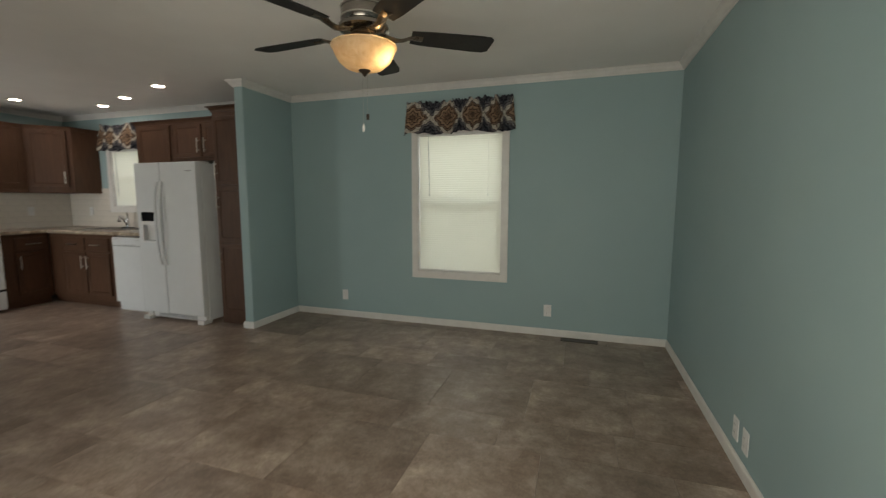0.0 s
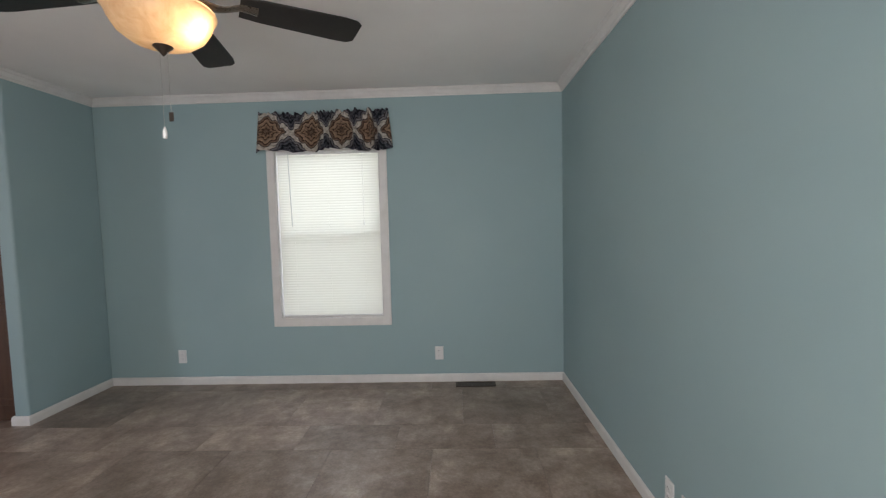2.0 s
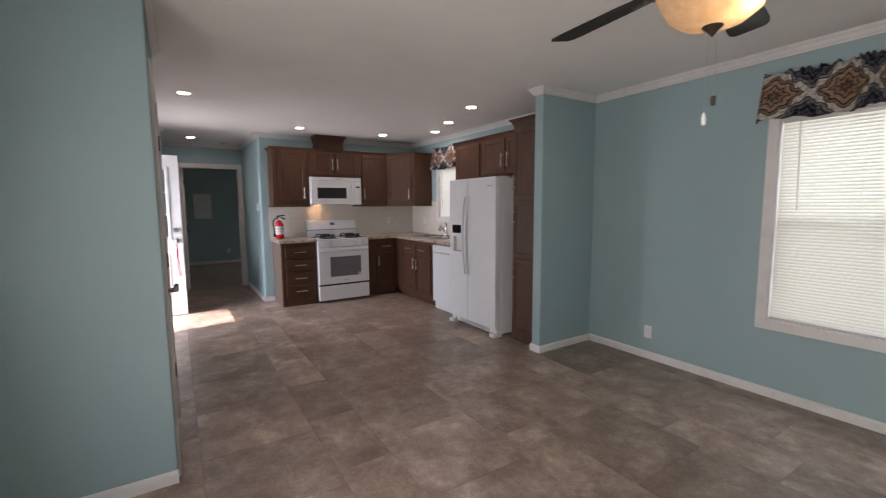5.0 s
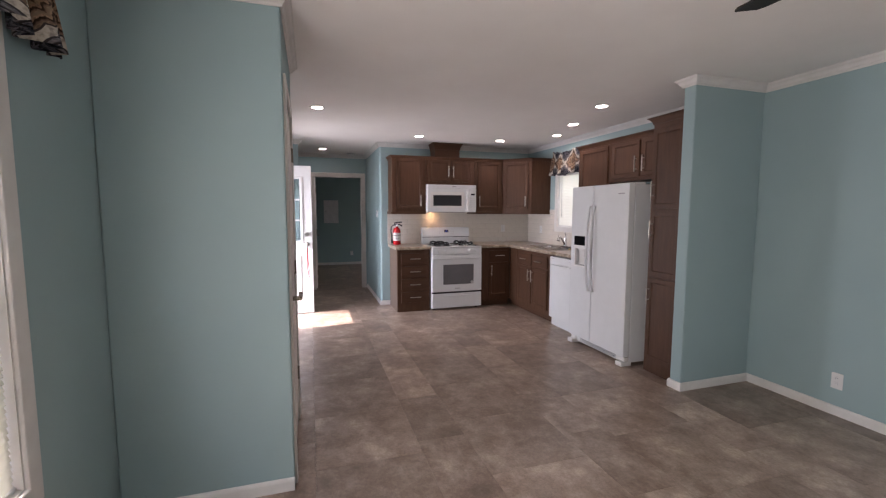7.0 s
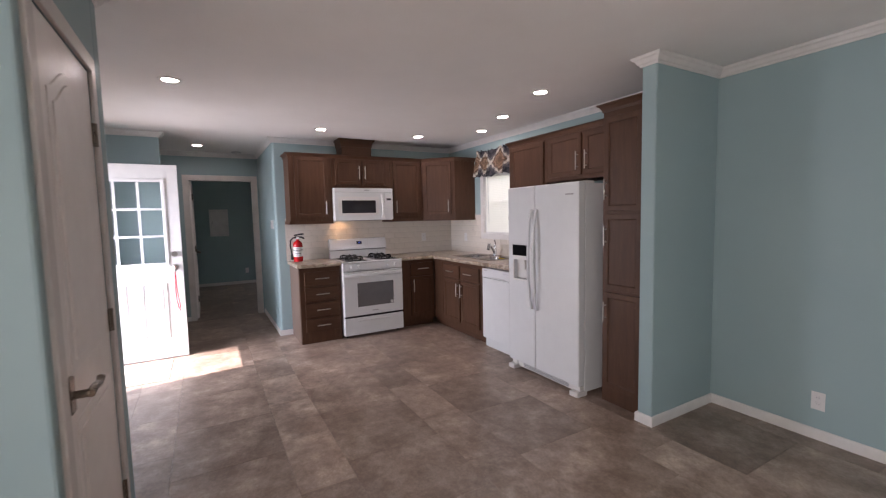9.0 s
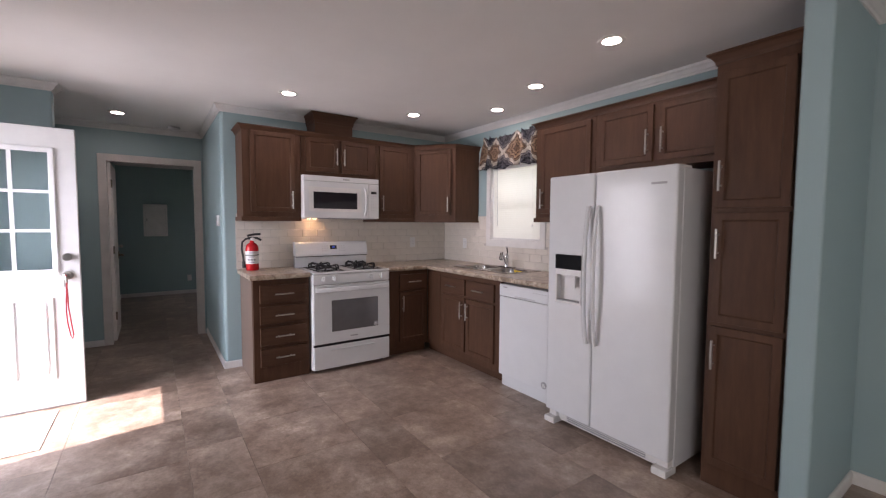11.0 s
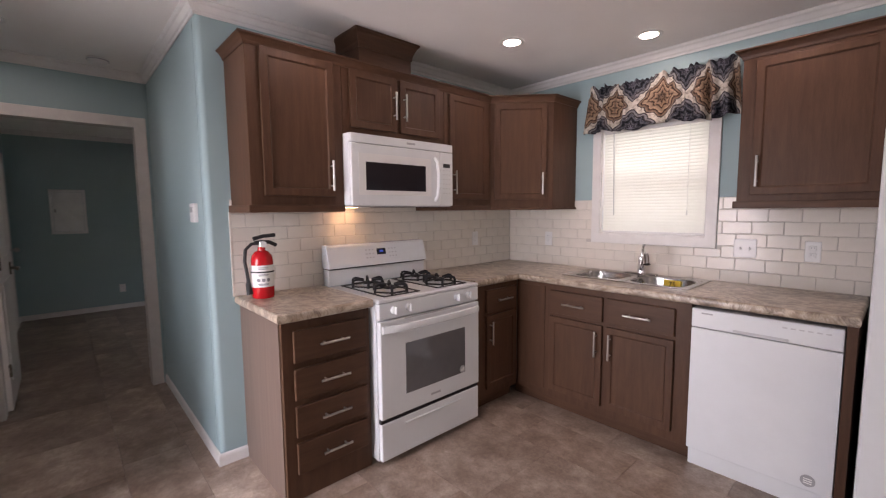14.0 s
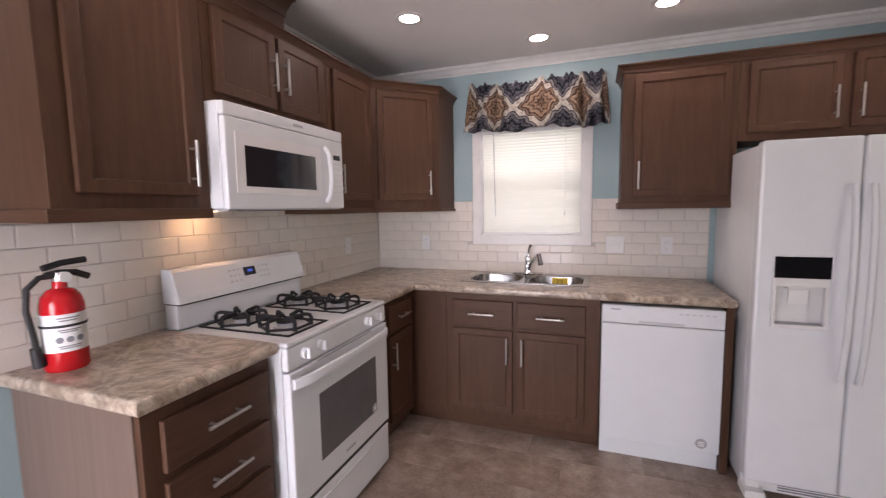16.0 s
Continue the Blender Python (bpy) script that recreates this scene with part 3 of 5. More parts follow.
window("window_1", LIV_WIN, NORTH, -1, "white framed living room window with blind")
window("window_2", KIT_WIN, NORTH, -1, "white framed kitchen window above the sink")
# unseen bedroom window, added only to let light into the bedroom
window("added_bed_window", ADDED_BED_WIN, 3.6, -1, "unseen bedroom window with blind, added for light")
window("window_3", FRONT_WIN, SOUTH, 1, "white framed front window with blind")


def valance(x0, x1, z0, z1, wall, s, seed, cells, gather, u0, rise, v0):
    """A gathered valance on a rod: pleats deepen towards the gathered end."""
    rnd = random.Random(seed)
    ph = [rnd.uniform(0, 6.28) for _ in range(8)]
    v = thing("window_valance", ((x0 + x1) / 2, wall + s * 0.03, (z0 + z1) / 2), "gathered navy and brown medallion print valance", "valance")
    nu, nv = int(280 * (x1 - x0)), 16
    wide = (x1 - x0) / 1.07
    bm = bmesh.new()
    uv = bm.loops.layers.uv.new("UVMap")
    grid, us = [], []
    acc, last = 0.0, None
    for i in range(nu + 1):
        t = i / nu
        g = max(0.12, 0.35 + 0.65 * (gather(t)))
        q = t * wide
        drift = 2.2 * math.sin(11 * q + ph[3]) + 1.3 * math.sin(23 * q + ph[4])
        fold = 2.1 * g * g * (0.015 * math.sin(58 * q + ph[0] + drift) + 0.009 * math.sin(91 * q + ph[1] - drift) + 0.005 * math.sin(143 * q + ph[2])) + 0.006 * math.sin(9 * q + ph[3])
        frill = 0.007 * math.sin(71 * q + ph[4] + drift) + 0.006 * math.sin(133 * q + ph[5] - 2 * drift) + 0.003 * math.sin(217 * q + ph[6])
        x = x0 + (x1 - x0) * t
        if last is not None:
            acc += math.hypot(x - last[0], (fold - last[1]) * 1.4)
        last = (x, fold)
        us.append(acc)
        col = []
        for j in range(nv + 1):
            h = j / nv
            flare = (1 - h)
            top = z1 + frill - 0.016 * math.exp(-((t - 0.35) / 0.2) ** 2)
            bot = z0 + 0.012 * math.sin(13 * t + ph[6]) + 0.006 * math.sin(40 * t + ph[7])
            pinch = 0.5 if 0.76 < h < 0.88 else 1.0
            off = 0.055 + fold * (0.6 + 0.7 * flare) * pinch + 0.022 * flare + (frill * 0.9 if h > 0.88 else 0.0)
            side = (t - 0.5) * 0.06 * flare
            end = min(t, 1 - t)
            if end < 0.03:
                off *= 0.45 + 0.55 * end / 0.03
            col.append(bm.verts.new((x + side, wall + s * max(0.02, off), bot + (top - bot) * h)))
        grid.append(col)
    for i in range(nu):
        for j in range(nv):
            f = bm.faces.new((grid[i][j], grid[i + 1][j], grid[i + 1][j + 1], grid[i][j + 1]))
            for loop, (a, b) in zip(f.loops, ((i, j), (i + 1, j), (i + 1, j + 1), (i, j + 1))):
                loop[uv].uv = (us[a] / acc * cells + u0, b / nv * rise + v0)
    cloth = part("cloth", bm, FABRIC, v, smooth=True)
    mod = cloth.modifiers.new("thickness", "SOLIDIFY")
    mod.thickness = 0.0016
    part("curtain_rod", rod((x0 + 0.06, wall + s * 0.03, z1 - 0.055), (x1 - 0.06, wall + s * 0.035, z1 - 0.055), 0.008), TRIM, v)
    for x in (x0 + 0.065, x1 - 0.065):
        part("rod_bracket", box((x - 0.004, min(wall, wall + s * 0.036), z1 - 0.068), (x + 0.004, max(wall, wall + s * 0.036), z1 - 0.044)), TRIM, v)


valance(-2.385, -1.31, 1.955, 2.275, NORTH, -1, 3, 4.0, lambda t: 1.15 * t, 0.3, 0.98, 0.01)
valance(-6.80, -5.86, 1.945, 2.285, NORTH, -1, 8, 4.3, lambda t: 0.25 + 0.95 * abs(2 * t - 1) ** 1.5, 0.3, 1.06, -0.04)
valance(-3.1, -0.21, 1.955, 2.275, SOUTH, 1, 5, 13.0, lambda t: 1 - t, 0.1, 1.2, 0.0)


# ---- doors ----
def lever(parent, at, out, along):
    at, out, along = Vector(at), Vector(out), Vector(along)
    side = along * 0.022
    bm = box([min(p) for p in zip(at - side - Vector((0, 0, 0.05)), at + side + Vector((0, 0, 0.05)) + out * 0.01)], [max(p) for p in zip(at - side - Vector((0, 0, 0.05)), at + side + Vector((0, 0, 0.05)) + out * 0.01)])
    rod(at, at + out * 0.05, 0.012, bm)
    pts = [at + out * 0.05 + along * d + Vector((0, 0, h)) for d, h in ((-0.01, 0), (0.03, 0.004), (0.06, 0.002), (0.09, -0.006), (0.115, -0.002), (0.125, 0.006))]
    tube(pts, 0.0115, bm)
    return part("door_handle", bm, AGED, parent, "dark nickel lever handle", smooth=True)


def hinge(parent, at, axis_len=0.09):
    x, y, z = at
    bm = rod((x, y, z - axis_len / 2), (x, y, z + axis_len / 2), 0.007, sides=10)
    box((x - 0.018, y - 0.008, z - axis_len / 2), (x + 0.018, y - 0.003, z + axis_len / 2), bm)
    return part("hinge", bm, AGED, parent, "dark nickel hinge")


def arch_panel_leaf(x0, x1, z0, z1, y0, y1):
    """A moulded two-panel leaf whose upper panel has an arched head; its face looks along +y."""
    bm = box((x0, y0, z0), (x1, y1, z1))
    for a, b, arch in ((z0 + 0.17, z0 + 0.86, 0), (z0 + 1.0, z1 - 0.2, 0.09)):
        for inset, out in ((0.0, 0.006), (0.035, 0.011)):
            l, r = x0 + 0.1 + inset, x1 - 0.1 - inset
            pts = [(l, a + inset), (r, a + inset)]
            for k in range(13):
                t = k / 12
                pts.append((r + (l - r) * t, b - inset + arch * math.sin(math.pi * t) ** 1.5))
            vs = [bm.verts.new((px, y1 - 0.002, pz)) for px, pz in pts]
            f = bm.faces.new(vs)
            ex = bmesh.ops.extrude_face_region(bm, geom=[f])
            bmesh.ops.translate(bm, verts=[g for g in ex["geom"] if isinstance(g, bmesh.types.BMVert)], vec=(0, out, 0))
    return bm


closet = thing("door_2", (-3.89, 0.935, 0), "closed cream moulded closet door with arched panel", "door", **STRUCT)
part("leaf", arch_panel_leaf(-4.219, -3.565, 0.01, 2.03, 0.923, 0.958), DOORC, closet, bevel=0.004)
lever(closet, (-3.618, 0.958, 0.965), (0, 1, 0), (-1, 0, 0))
for z in (0.335, 1.06, 1.79):
    hinge(closet, (-4.219, 0.968, z))

entrance = thing("door_1", (-7.36, 0.2, 0), "white half-glazed entrance door standing open", "door", **STRUCT)
DY0, DY1 = 0.21, 1.095
part("leaf", slab((DY0, DY1), (0.012, 2.04), [(0.345, 1.02, 0.95, 1.865)], -7.40, -7.356, along_y), DOORW, entrance, bevel=0.003)
part("lite_frame", slab((0.318, 0.978), (0.99, 1.895), [(0.352, 1.024, 0.944, 1.861)], -7.356, -7.342, along_y), DOORW, entrance, bevel=0.005)
bm = bmesh.new()
for k in (1, 2):
    y = 0.352 + (0.944 - 0.352) * k / 3
    box((-7.358, y - 0.011, 1.02), (-7.346, y + 0.011, 1.865), bm)
    z = 1.024 + (1.861 - 1.024) * k / 3
    box((-7.359, 0.35, z - 0.011), (-7.3455, 0.95, z + 0.011), bm)
part("grille", bm, DOORW, entrance)
pane = part("pane", box((-7.38, 0.343, 1.018), (-7.374, 0.952, 1.867)), PANE, entrance)
pane.visible_shadow = False
for a, b in ((0.36, 0.59), (0.71, 0.94)):
    bm = slab((a, b), (0.22, 0.82), [(a + 0.022, 0.242, b - 0.022, 0.798)], -7.357, -7.347, along_y)
    box((-7.357, a + 0.04, 0.262), (-7.349, b - 0.04, 0.778), bm)
    part("raised_panel", bm, DOORW, entrance, bevel=0.004)
bm = rod((-7.357, 1.025, 1.11), (-7.335, 1.025, 1.11), 0.028, sides=20)
rod((-7.335, 1.025, 1.11), (-7.325, 1.025, 1.11), 0.018, bm)
part("deadbolt", bm, NICKEL, entrance, "nickel deadbolt", smooth=True)
bm = rod((-7.357, 1.025, 0.975), (-7.347, 1.025, 0.975), 0.032, sides=20)
rod((-7.347, 1.025, 0.975), (-7.315, 1.025, 0.975), 0.012, bm)
bmesh.ops.create_uvsphere(bm, u_segments=18, v_segments=10, radius=0.027, matrix=Matrix.Translation((-7.3, 1.025, 0.975)))
part("door_knob", bm, NICKEL, entrance, "nickel door knob", smooth=True)
part("sweep_strip", box((-7.398, DY0, 0.003), (-7.358, DY1, 0.014)), GREY, entrance)
keys = thing("key_lanyard", (-7.28, 1.025, 0.955), "red cord key lanyard hanging from the knob", "lanyard")
pts = [(-7.27, 1.025 + dy, 0.955 - dz) for dy, dz in ((0, -0.03), (0.004, 0.0), (0.0, 0.05), (-0.006, 0.15), (-0.008, 0.24), (-0.003, 0.32), (0.01, 0.41), (0.02, 0.44), (0.026, 0.41), (0.016, 0.32), (0.004, 0.2), (0.002, 0.06))]
part("cord", tube(pts, 0.0045), CORD, keys, smooth=True)
bm = rod((-7.27, 1.025, 0.93), (-7.27, 1.025, 0.975), 0.008)
box((-7.272, 1.012, 0.9), (-7.269, 1.024, 0.95), bm)
part("key", bm, NICKEL, keys)

bed = thing("door_3", (-9.3, 1.16, 0), "cream bedroom door swung open inside the bedroom", "door", **STRUCT)
part("leaf", box((-10.09, 1.145, 0.012), (-9.28, 1.18, 2.035)), DOORC, bed, bevel=0.003)
for a, b in ((0.2, 0.9), (1.05, 1.85)):
    part("raised_panel", panel_front((-9.98, 1.176, a), (-9.39, 1.186, b), (0, 1, 0), 0.03, 0.004), DOORC, bed)
lever(bed, (-10.03, 1.18, 0.95), (0, 1, 0), (1, 0, 0))
for z in (0.3, 1.05, 1.8):
    hinge(bed, (-9.277, 1.186, z))
bath = thing("door_4", (-11.95, 1.06, 0), "closed cream door in the bedroom wall", "door", **STRUCT)
part("leaf", box((-12.33, 1.036, 0.01), (-11.6, 1.052, 2.03)), DOORC, bath, bevel=0.003)
part("door_casing", slab((-12.4, -11.53), (0.0, 2.1), [(-12.335, -1, -11.595, 2.035)], 1.04, 1.056, along_x), CASING, bath, bevel=0.003)
bm = rod((-12.26, 1.05, 0.96), (-12.26, 1.09, 0.96), 0.01)
bmesh.ops.create_uvsphere(bm, u_segments=14, v_segments=8, radius=0.028, matrix=Matrix.Translation((-12.26, 1.105, 0.96)))
part("door_knob", bm, NICKEL, bath, smooth=True)
mat_thing = tagged(part("door_mat", box((-7.29, 0.34, 0.0), (-6.63, 0.95, 0.008)), MAT, bevel=0.003), "pale worn door mat inside the entrance", "mat")


# ---- ceiling fixtures ----
can = thing("recessed_light", (0, 0, 0), "round white recessed ceiling light, lit", "ceiling light", "recessed ceiling lights")
part("trim_ring", lathe([(0.05, -0.0005), (0.078, -0.0005), (0.076, -0.005), (0.056, -0.007), (0.05, -0.004)], (0, 0, 0), ring=True), TRIM, can, smooth=True)
part("lens", lathe([(0.0, -0.001), (0.052, -0.001), (0.052, -0.003), (0.0, -0.0035)], (0, 0, 0)), CANGLOW, can, "glowing white lens")
CANS = [(-5.66, 1.165), (-8.51, 1.295), (-6.9, 2.505), (-6.88, 3.695), (-6.258, 4.232), (-5.583, 4.02), (-4.765, 3.775)]
can.matrix_basis = pose(*CANS[0], Z)
for x, y in CANS[1:]:
    copy_thing(can, pose(x, y, Z))

smoke = thing("smoke_detector", (-8.92, 1.778, Z), "round white smoke detector on the ceiling", "smoke detector")
part("base", lathe([(0.0, Z - 0.001), (0.062, Z - 0.001), (0.062, Z - 0.012), (0.0, Z - 0.012)], (-8.92, 1.778, 0)), PLASTIC, smoke, smooth=True)
part("vent_ring", lathe([(0.05, Z - 0.0115), (0.0635, Z - 0.0115), (0.0635, Z - 0.016), (0.05, Z - 0.016)], (-8.92, 1.778, 0), ring=True), GREY, smoke, "grey vent ring", smooth=True)
part("cover", lathe([(0.058, Z - 0.0165), (0.056, Z - 0.025), (0.046, Z - 0.034), (0.02, Z - 0.038), (0.0, Z - 0.038)], (-8.92, 1.778, 0)), PLASTIC, smoke, smooth=True)

FX, FY = -1.745, 2.495
fan = thing("ceiling_fan", (FX, FY, Z), "five-blade nickel ceiling fan with lit alabaster bowl", "ceiling fan")
F0 = (FX, FY, 0)
part("canopy", lathe([(0.0, Z - 0.001), (0.075, Z - 0.001), (0.073, Z - 0.02), (0.055, Z - 0.05), (0.022, Z - 0.062), (0.0, Z - 0.062)], F0), NICKEL, fan, smooth=True)
part("downrod", rod((FX, FY, 2.28), (FX, FY, Z - 0.05), 0.014), BRONZE, fan, smooth=True)
part("motor_housing", lathe([(0.0, 2.312), (0.03, 2.312), (0.036, 2.286), (0.096, 2.275), (0.11, 2.258), (0.112, 2.195), (0.106, 2.178), (0.124, 2.165), (0.127, 2.148), (0.09, 2.133), (0.0, 2.133)], F0), GUNMETAL, fan, smooth=True)
for z in (2.2, 2.25):
    part("housing_band", lathe([(0.111, z - 0.004), (0.1145, z - 0.003), (0.1145, z + 0.003), (0.111, z + 0.004)], F0, sides=40, ring=True), NICKEL, fan, smooth=True)
part("light_fitter", lathe([(0.0, 2.136), (0.062, 2.136), (0.07, 2.118), (0.045, 2.105), (0.045, 2.074), (0.078, 2.065), (0.0, 2.055)], F0), AGED, fan, smooth=True)
bm = lathe([(0.164, 2.072), (0.167, 2.064), (0.157, 2.054), (0.149, 2.028), (0.129, 1.994), (0.093, 1.966), (0.05, 1.955), (0.0, 1.952)], F0, sides=48)
bm.faces.ensure_lookup_table()
bmesh.ops.delete(bm, geom=[f for f in bm.faces if len(f.verts) > 4], context="FACES_ONLY")
bowl = part("bowl_shade", bm, BOWL, fan, "warm alabaster glass bowl, lit", smooth=True)
part("finial", lathe([(0.0, 1.959), (0.029, 1.957), (0.031, 1.952), (0.017, 1.94), (0.01, 1.932), (0.0, 1.92)], F0, sides=20), BRONZE, fan, "dark finial", smooth=True)
for dx, dy in ((0.1, -0.005), (-0.064, 0.025), (0.013, 0.07)):
    bm = bmesh.new()
    bmesh.ops.create_uvsphere(bm, u_segments=14, v_segments=10, radius=0.025, matrix=Matrix.Translation((FX + dx, FY + dy, 2.022)))
    part("bulb", bm, BULB if dx == 0.1 else PLASTIC, fan, smooth=True)
for k in range(5):
    turn = Matrix.Translation((FX, FY, 0)) @ Matrix.Rotation(radians(32 + 72 * k), 4, "Z")
    bm = bmesh.new()
    outline = [(0.24, -0.054), (0.32, -0.062), (0.61, -0.072), (0.66, -0.066), (0.68, -0.048), (0.675, 0.052), (0.65, 0.07), (0.6, 0.072), (0.32, 0.06), (0.24, 0.05)]
    f = bm.faces.new([bm.verts.new((x, y, 2.13 - y * 0.2)) for x, y in outline])
    ex = bmesh.ops.extrude_face_region(bm, geom=[f])
    bmesh.ops.translate(bm, verts=[g for g in ex["geom"] if isinstance(g, bmesh.types.BMVert)], vec=(0, 0, 0.007))
    bmesh.ops.transform(bm, matrix=turn, verts=bm.verts)
    blade = part("fan_blade", bm, BLADE, fan, "dark walnut fan blade", bevel=0.002)
    bm = bmesh.new()
    rows = []
    for k2 in range(13):
        q = k2 / 12
        x = 0.075 + 0.225 * q
        half = 0.019 + 0.014 * math.sin(math.pi * min(1.0, q * 1.9)) + 0.018 * max(0.0, q - 0.45)
        z = 2.137 - 0.026 * math.sin(math.pi * min(1.0, q * 1.35)) - 0.014 * q
        rows.append([bm.verts.new((x, y, z - 0.004 * math.cos(3 * y / half))) for y in (-half, -half * 0.5, 0.0, half * 0.5, half)])
    for r0, r1 in zip(rows, rows[1:]):
        for m in range(4):
            bm.faces.new((r0[m], r0[m + 1], r1[m + 1], r1[m]))
    ex = bmesh.ops.extrude_face_region(bm, geom=list(bm.faces))
    bmesh.ops.translate(bm, verts=[g for g in ex["geom"] if isinstance(g, bmesh.types.BMVert)], vec=(0, 0, 0.005))
    bmesh.ops.transform(bm, matrix=turn, verts=bm.verts)
    part("blade_bracket", bm, AGED, blade, "scrolled aged nickel bracket", smooth=True)
bm = rod((FX - 0.012, FY, 1.69), (FX - 0.012, FY, 1.935), 0.0007, sides=5)
rod((FX + 0.014, FY, 1.735), (FX + 0.014, FY, 1.935), 0.0007, bm, 5)
part("pull_chain", bm, NICKEL, fan)
part("chain_fob", lathe([(0.0, 1.65), (0.006, 1.652), (0.007, 1.672), (0.003, 1.69), (0.0, 1.692)], (FX - 0.012, FY, 0), sides=12), PAPER, fan, "small white chain fob")
bm = box((FX + 0.006, FY - 0.002, 1.708), (FX + 0.022, FY + 0.002, 1.738))
part("chain_fob", bm, BRONZE, fan, "small bronze chain fob", bevel=0.0015)


# ---- wall devices ----
def outlet(m, kind="outlet"):
    """A wall plate, built facing +y at the origin."""
    o = thing("wall_outlet" if kind == "outlet" else "light_switch", (0, 0, 0), "white duplex wall outlet plate" if kind == "outlet" else "white double wall switch plate", "outlet" if kind == "outlet" else "switch")
    wide = 0.035 if kind == "outlet" else 0.058
    bm = box((-wide, 0.0, -0.057), (wide, 0.006, 0.057))
    part("cover_plate", bm, PLASTIC, o, bevel=0.003)
    if kind == "outlet":
        for z in (-0.02, 0.02):
            part("socket", box((-0.016, 0.0, z - 0.014), (0.016, 0.009, z + 0.014)), PLASTIC, o, bevel=0.004)
            bm = bmesh.new()
            for x in (-0.006, 0.006):
                box((x - 0.001, 0.008, z - 0.003), (x + 0.001, 0.0096, z + 0.006), bm)
            part("slot", bm, INK, o)
    else:
        for x in (-0.023, 0.023):
            part("toggle", box((x - 0.004, 0.0, -0.008), (x + 0.004, 0.018, 0.006)), PLASTIC, o, bevel=0.002)
    o.matrix_basis = m
    return o


for x in (-3.16, -0.944):
    outlet(pose(x, NORTH, 0.245, 0, 0, 180))
for y in (2.82, 2.69):
    outlet(pose(EAST, y, 0.18, 0, 0, 90))
outlet(pose(WEST + 0.008, 4.1, 1.15, 0, 0, -90))
outlet(pose(-7.166, NORTH - 0.008, 1.143, 0, 0, 180))
outlet(pose(-5.783, NORTH - 0.008, 1.145, 0, 0, 180), "switch")
outlet(pose(-5.472, NORTH - 0.008, 1.144, 0, 0, 180))
outlet(pose(-12.75, 2.12, 0.3, 0, 0, -90))
thermo = thing("thermostat", (-7.8, HALL, 1.39), "small white thermostat on the passage wall", "thermostat")
part("case", box((-7.85, HALL - 0.025, 1.335), (-7.76, HALL, 1.44)), PLASTIC, thermo, bevel=0.006)
part("display", box((-7.83, HALL - 0.027, 1.39), (-7.78, HALL - 0.024, 1.42)), GREY, thermo)
breaker = thing("breaker_panel", (-12.75, 1.61, 1.4), "grey breaker panel flush in the bedroom wall", "breaker panel")
part("frame", slab((1.42, 1.79), (1.11, 1.705), [(1.45, 1.145, 1.76, 1.67)], -12.75, -12.738, along_y), PANELGREY, breaker, bevel=0.003)
part("door", box((-12.75, 1.452, 1.147), (-12.734, 1.758, 1.668)), PANELGREY, breaker, "light grey metal door", bevel=0.003)
part("latch", box((-12.735, 1.465, 1.4), (-12.728, 1.48, 1.44)), GREY, breaker)
register = thing("floor_vent", (-0.645, 4.49, 0), "bronze slotted floor register by the wall", "floor vent")
part("frame", slab((-0.81, -0.48), (4.44, 4.54), [(-0.795, 4.455, -0.495, 4.525)], 0.0, 0.006, flat), BRONZE, register, bevel=0.002)
# no shaft is built: a thin black sheet gives the darkness under the slats
part("duct", box((-0.8, 4.45, 0.0005), (-0.49, 4.53, 0.001)), BLACK, register)
for k in range(22):
    x = -0.79 + 0.29 * k / 21
    part("slat", box((x - 0.0035, 4.455, 0.001), (x + 0.0035, 4.525, 0.005)), BRONZE, register)


# ---- kitchen cabinets ----
def flare(path, z0, z1, out, inset=0.0):
    """A flared cabinet cornice along a line on the plan, the room to the left."""
    return sweep(path, [(inset, z0), (0.006, z0), (0.01, z0 + (z1 - z0) * 0.3), (out * 0.55, z0 + (z1 - z0) * 0.62), (out * 0.7, z0 + (z1 - z0) * 0.75), (out, z0 + (z1 - z0) * 0.85), (out, z1), (inset, z1)])


UZ0, UZ1 = 1.405, 2.19
UX = WEST + 0.325
c = thing("wall_cabinet", (WEST, 2.44, UZ0), "brown maple wall cabinet with one shaker door", "cabinet", "kitchen wall cabinets")
part("body", box((WEST, 2.2, UZ0), (UX, 2.7, UZ1)), WOOD, c, bevel=0.002)
d = part("door", panel_front((UX, 2.262, 1.47), (UX + 0.02, 2.645, 2.178), (1, 0, 0)), WOOD, c, bevel=0.003)
bar_handle(d, (UX + 0.02, 2.615, 1.5), (UX + 0.02, 2.615, 1.66), (1, 0, 0))
part("light_rail", box((WEST, 2.185, UZ0 - 0.018), (UX + 0.012, 2.7, UZ0 + 0.02)), WOODX, c, bevel=0.004)
c = thing("wall_cabinet", (WEST, 3.08, 1.82), "brown maple cabinet above the microwave, two doors", "cabinet", "kitchen wall cabinets")
part("body", box((WEST, 2.702, 1.82), (UX, 3.463, UZ1)), WOOD, c, bevel=0.002)
for a, b, h in ((2.745, 3.065, 3.04), (3.09, 3.41, 3.115)):
    d = part("door", panel_front((UX, a, 1.86), (UX + 0.02, b, 2.175), (1, 0, 0)), WOOD, c, bevel=0.003)
    bar_handle(d, (UX + 0.02, h, 1.93), (UX + 0.02, h, 2.09), (1, 0, 0))
c = thing("wall_cabinet", (WEST, 3.7, UZ0), "narrow brown maple wall cabinet, one door", "cabinet", "kitchen wall cabinets")
part("body", box((WEST, 3.465, UZ0), (UX, 3.93, UZ1)), WOOD, c, bevel=0.002)
d = part("door", panel_front((UX, 3.505, 1.466), (UX + 0.02, 3.885, 2.17), (1, 0, 0)), WOOD, c, bevel=0.003)
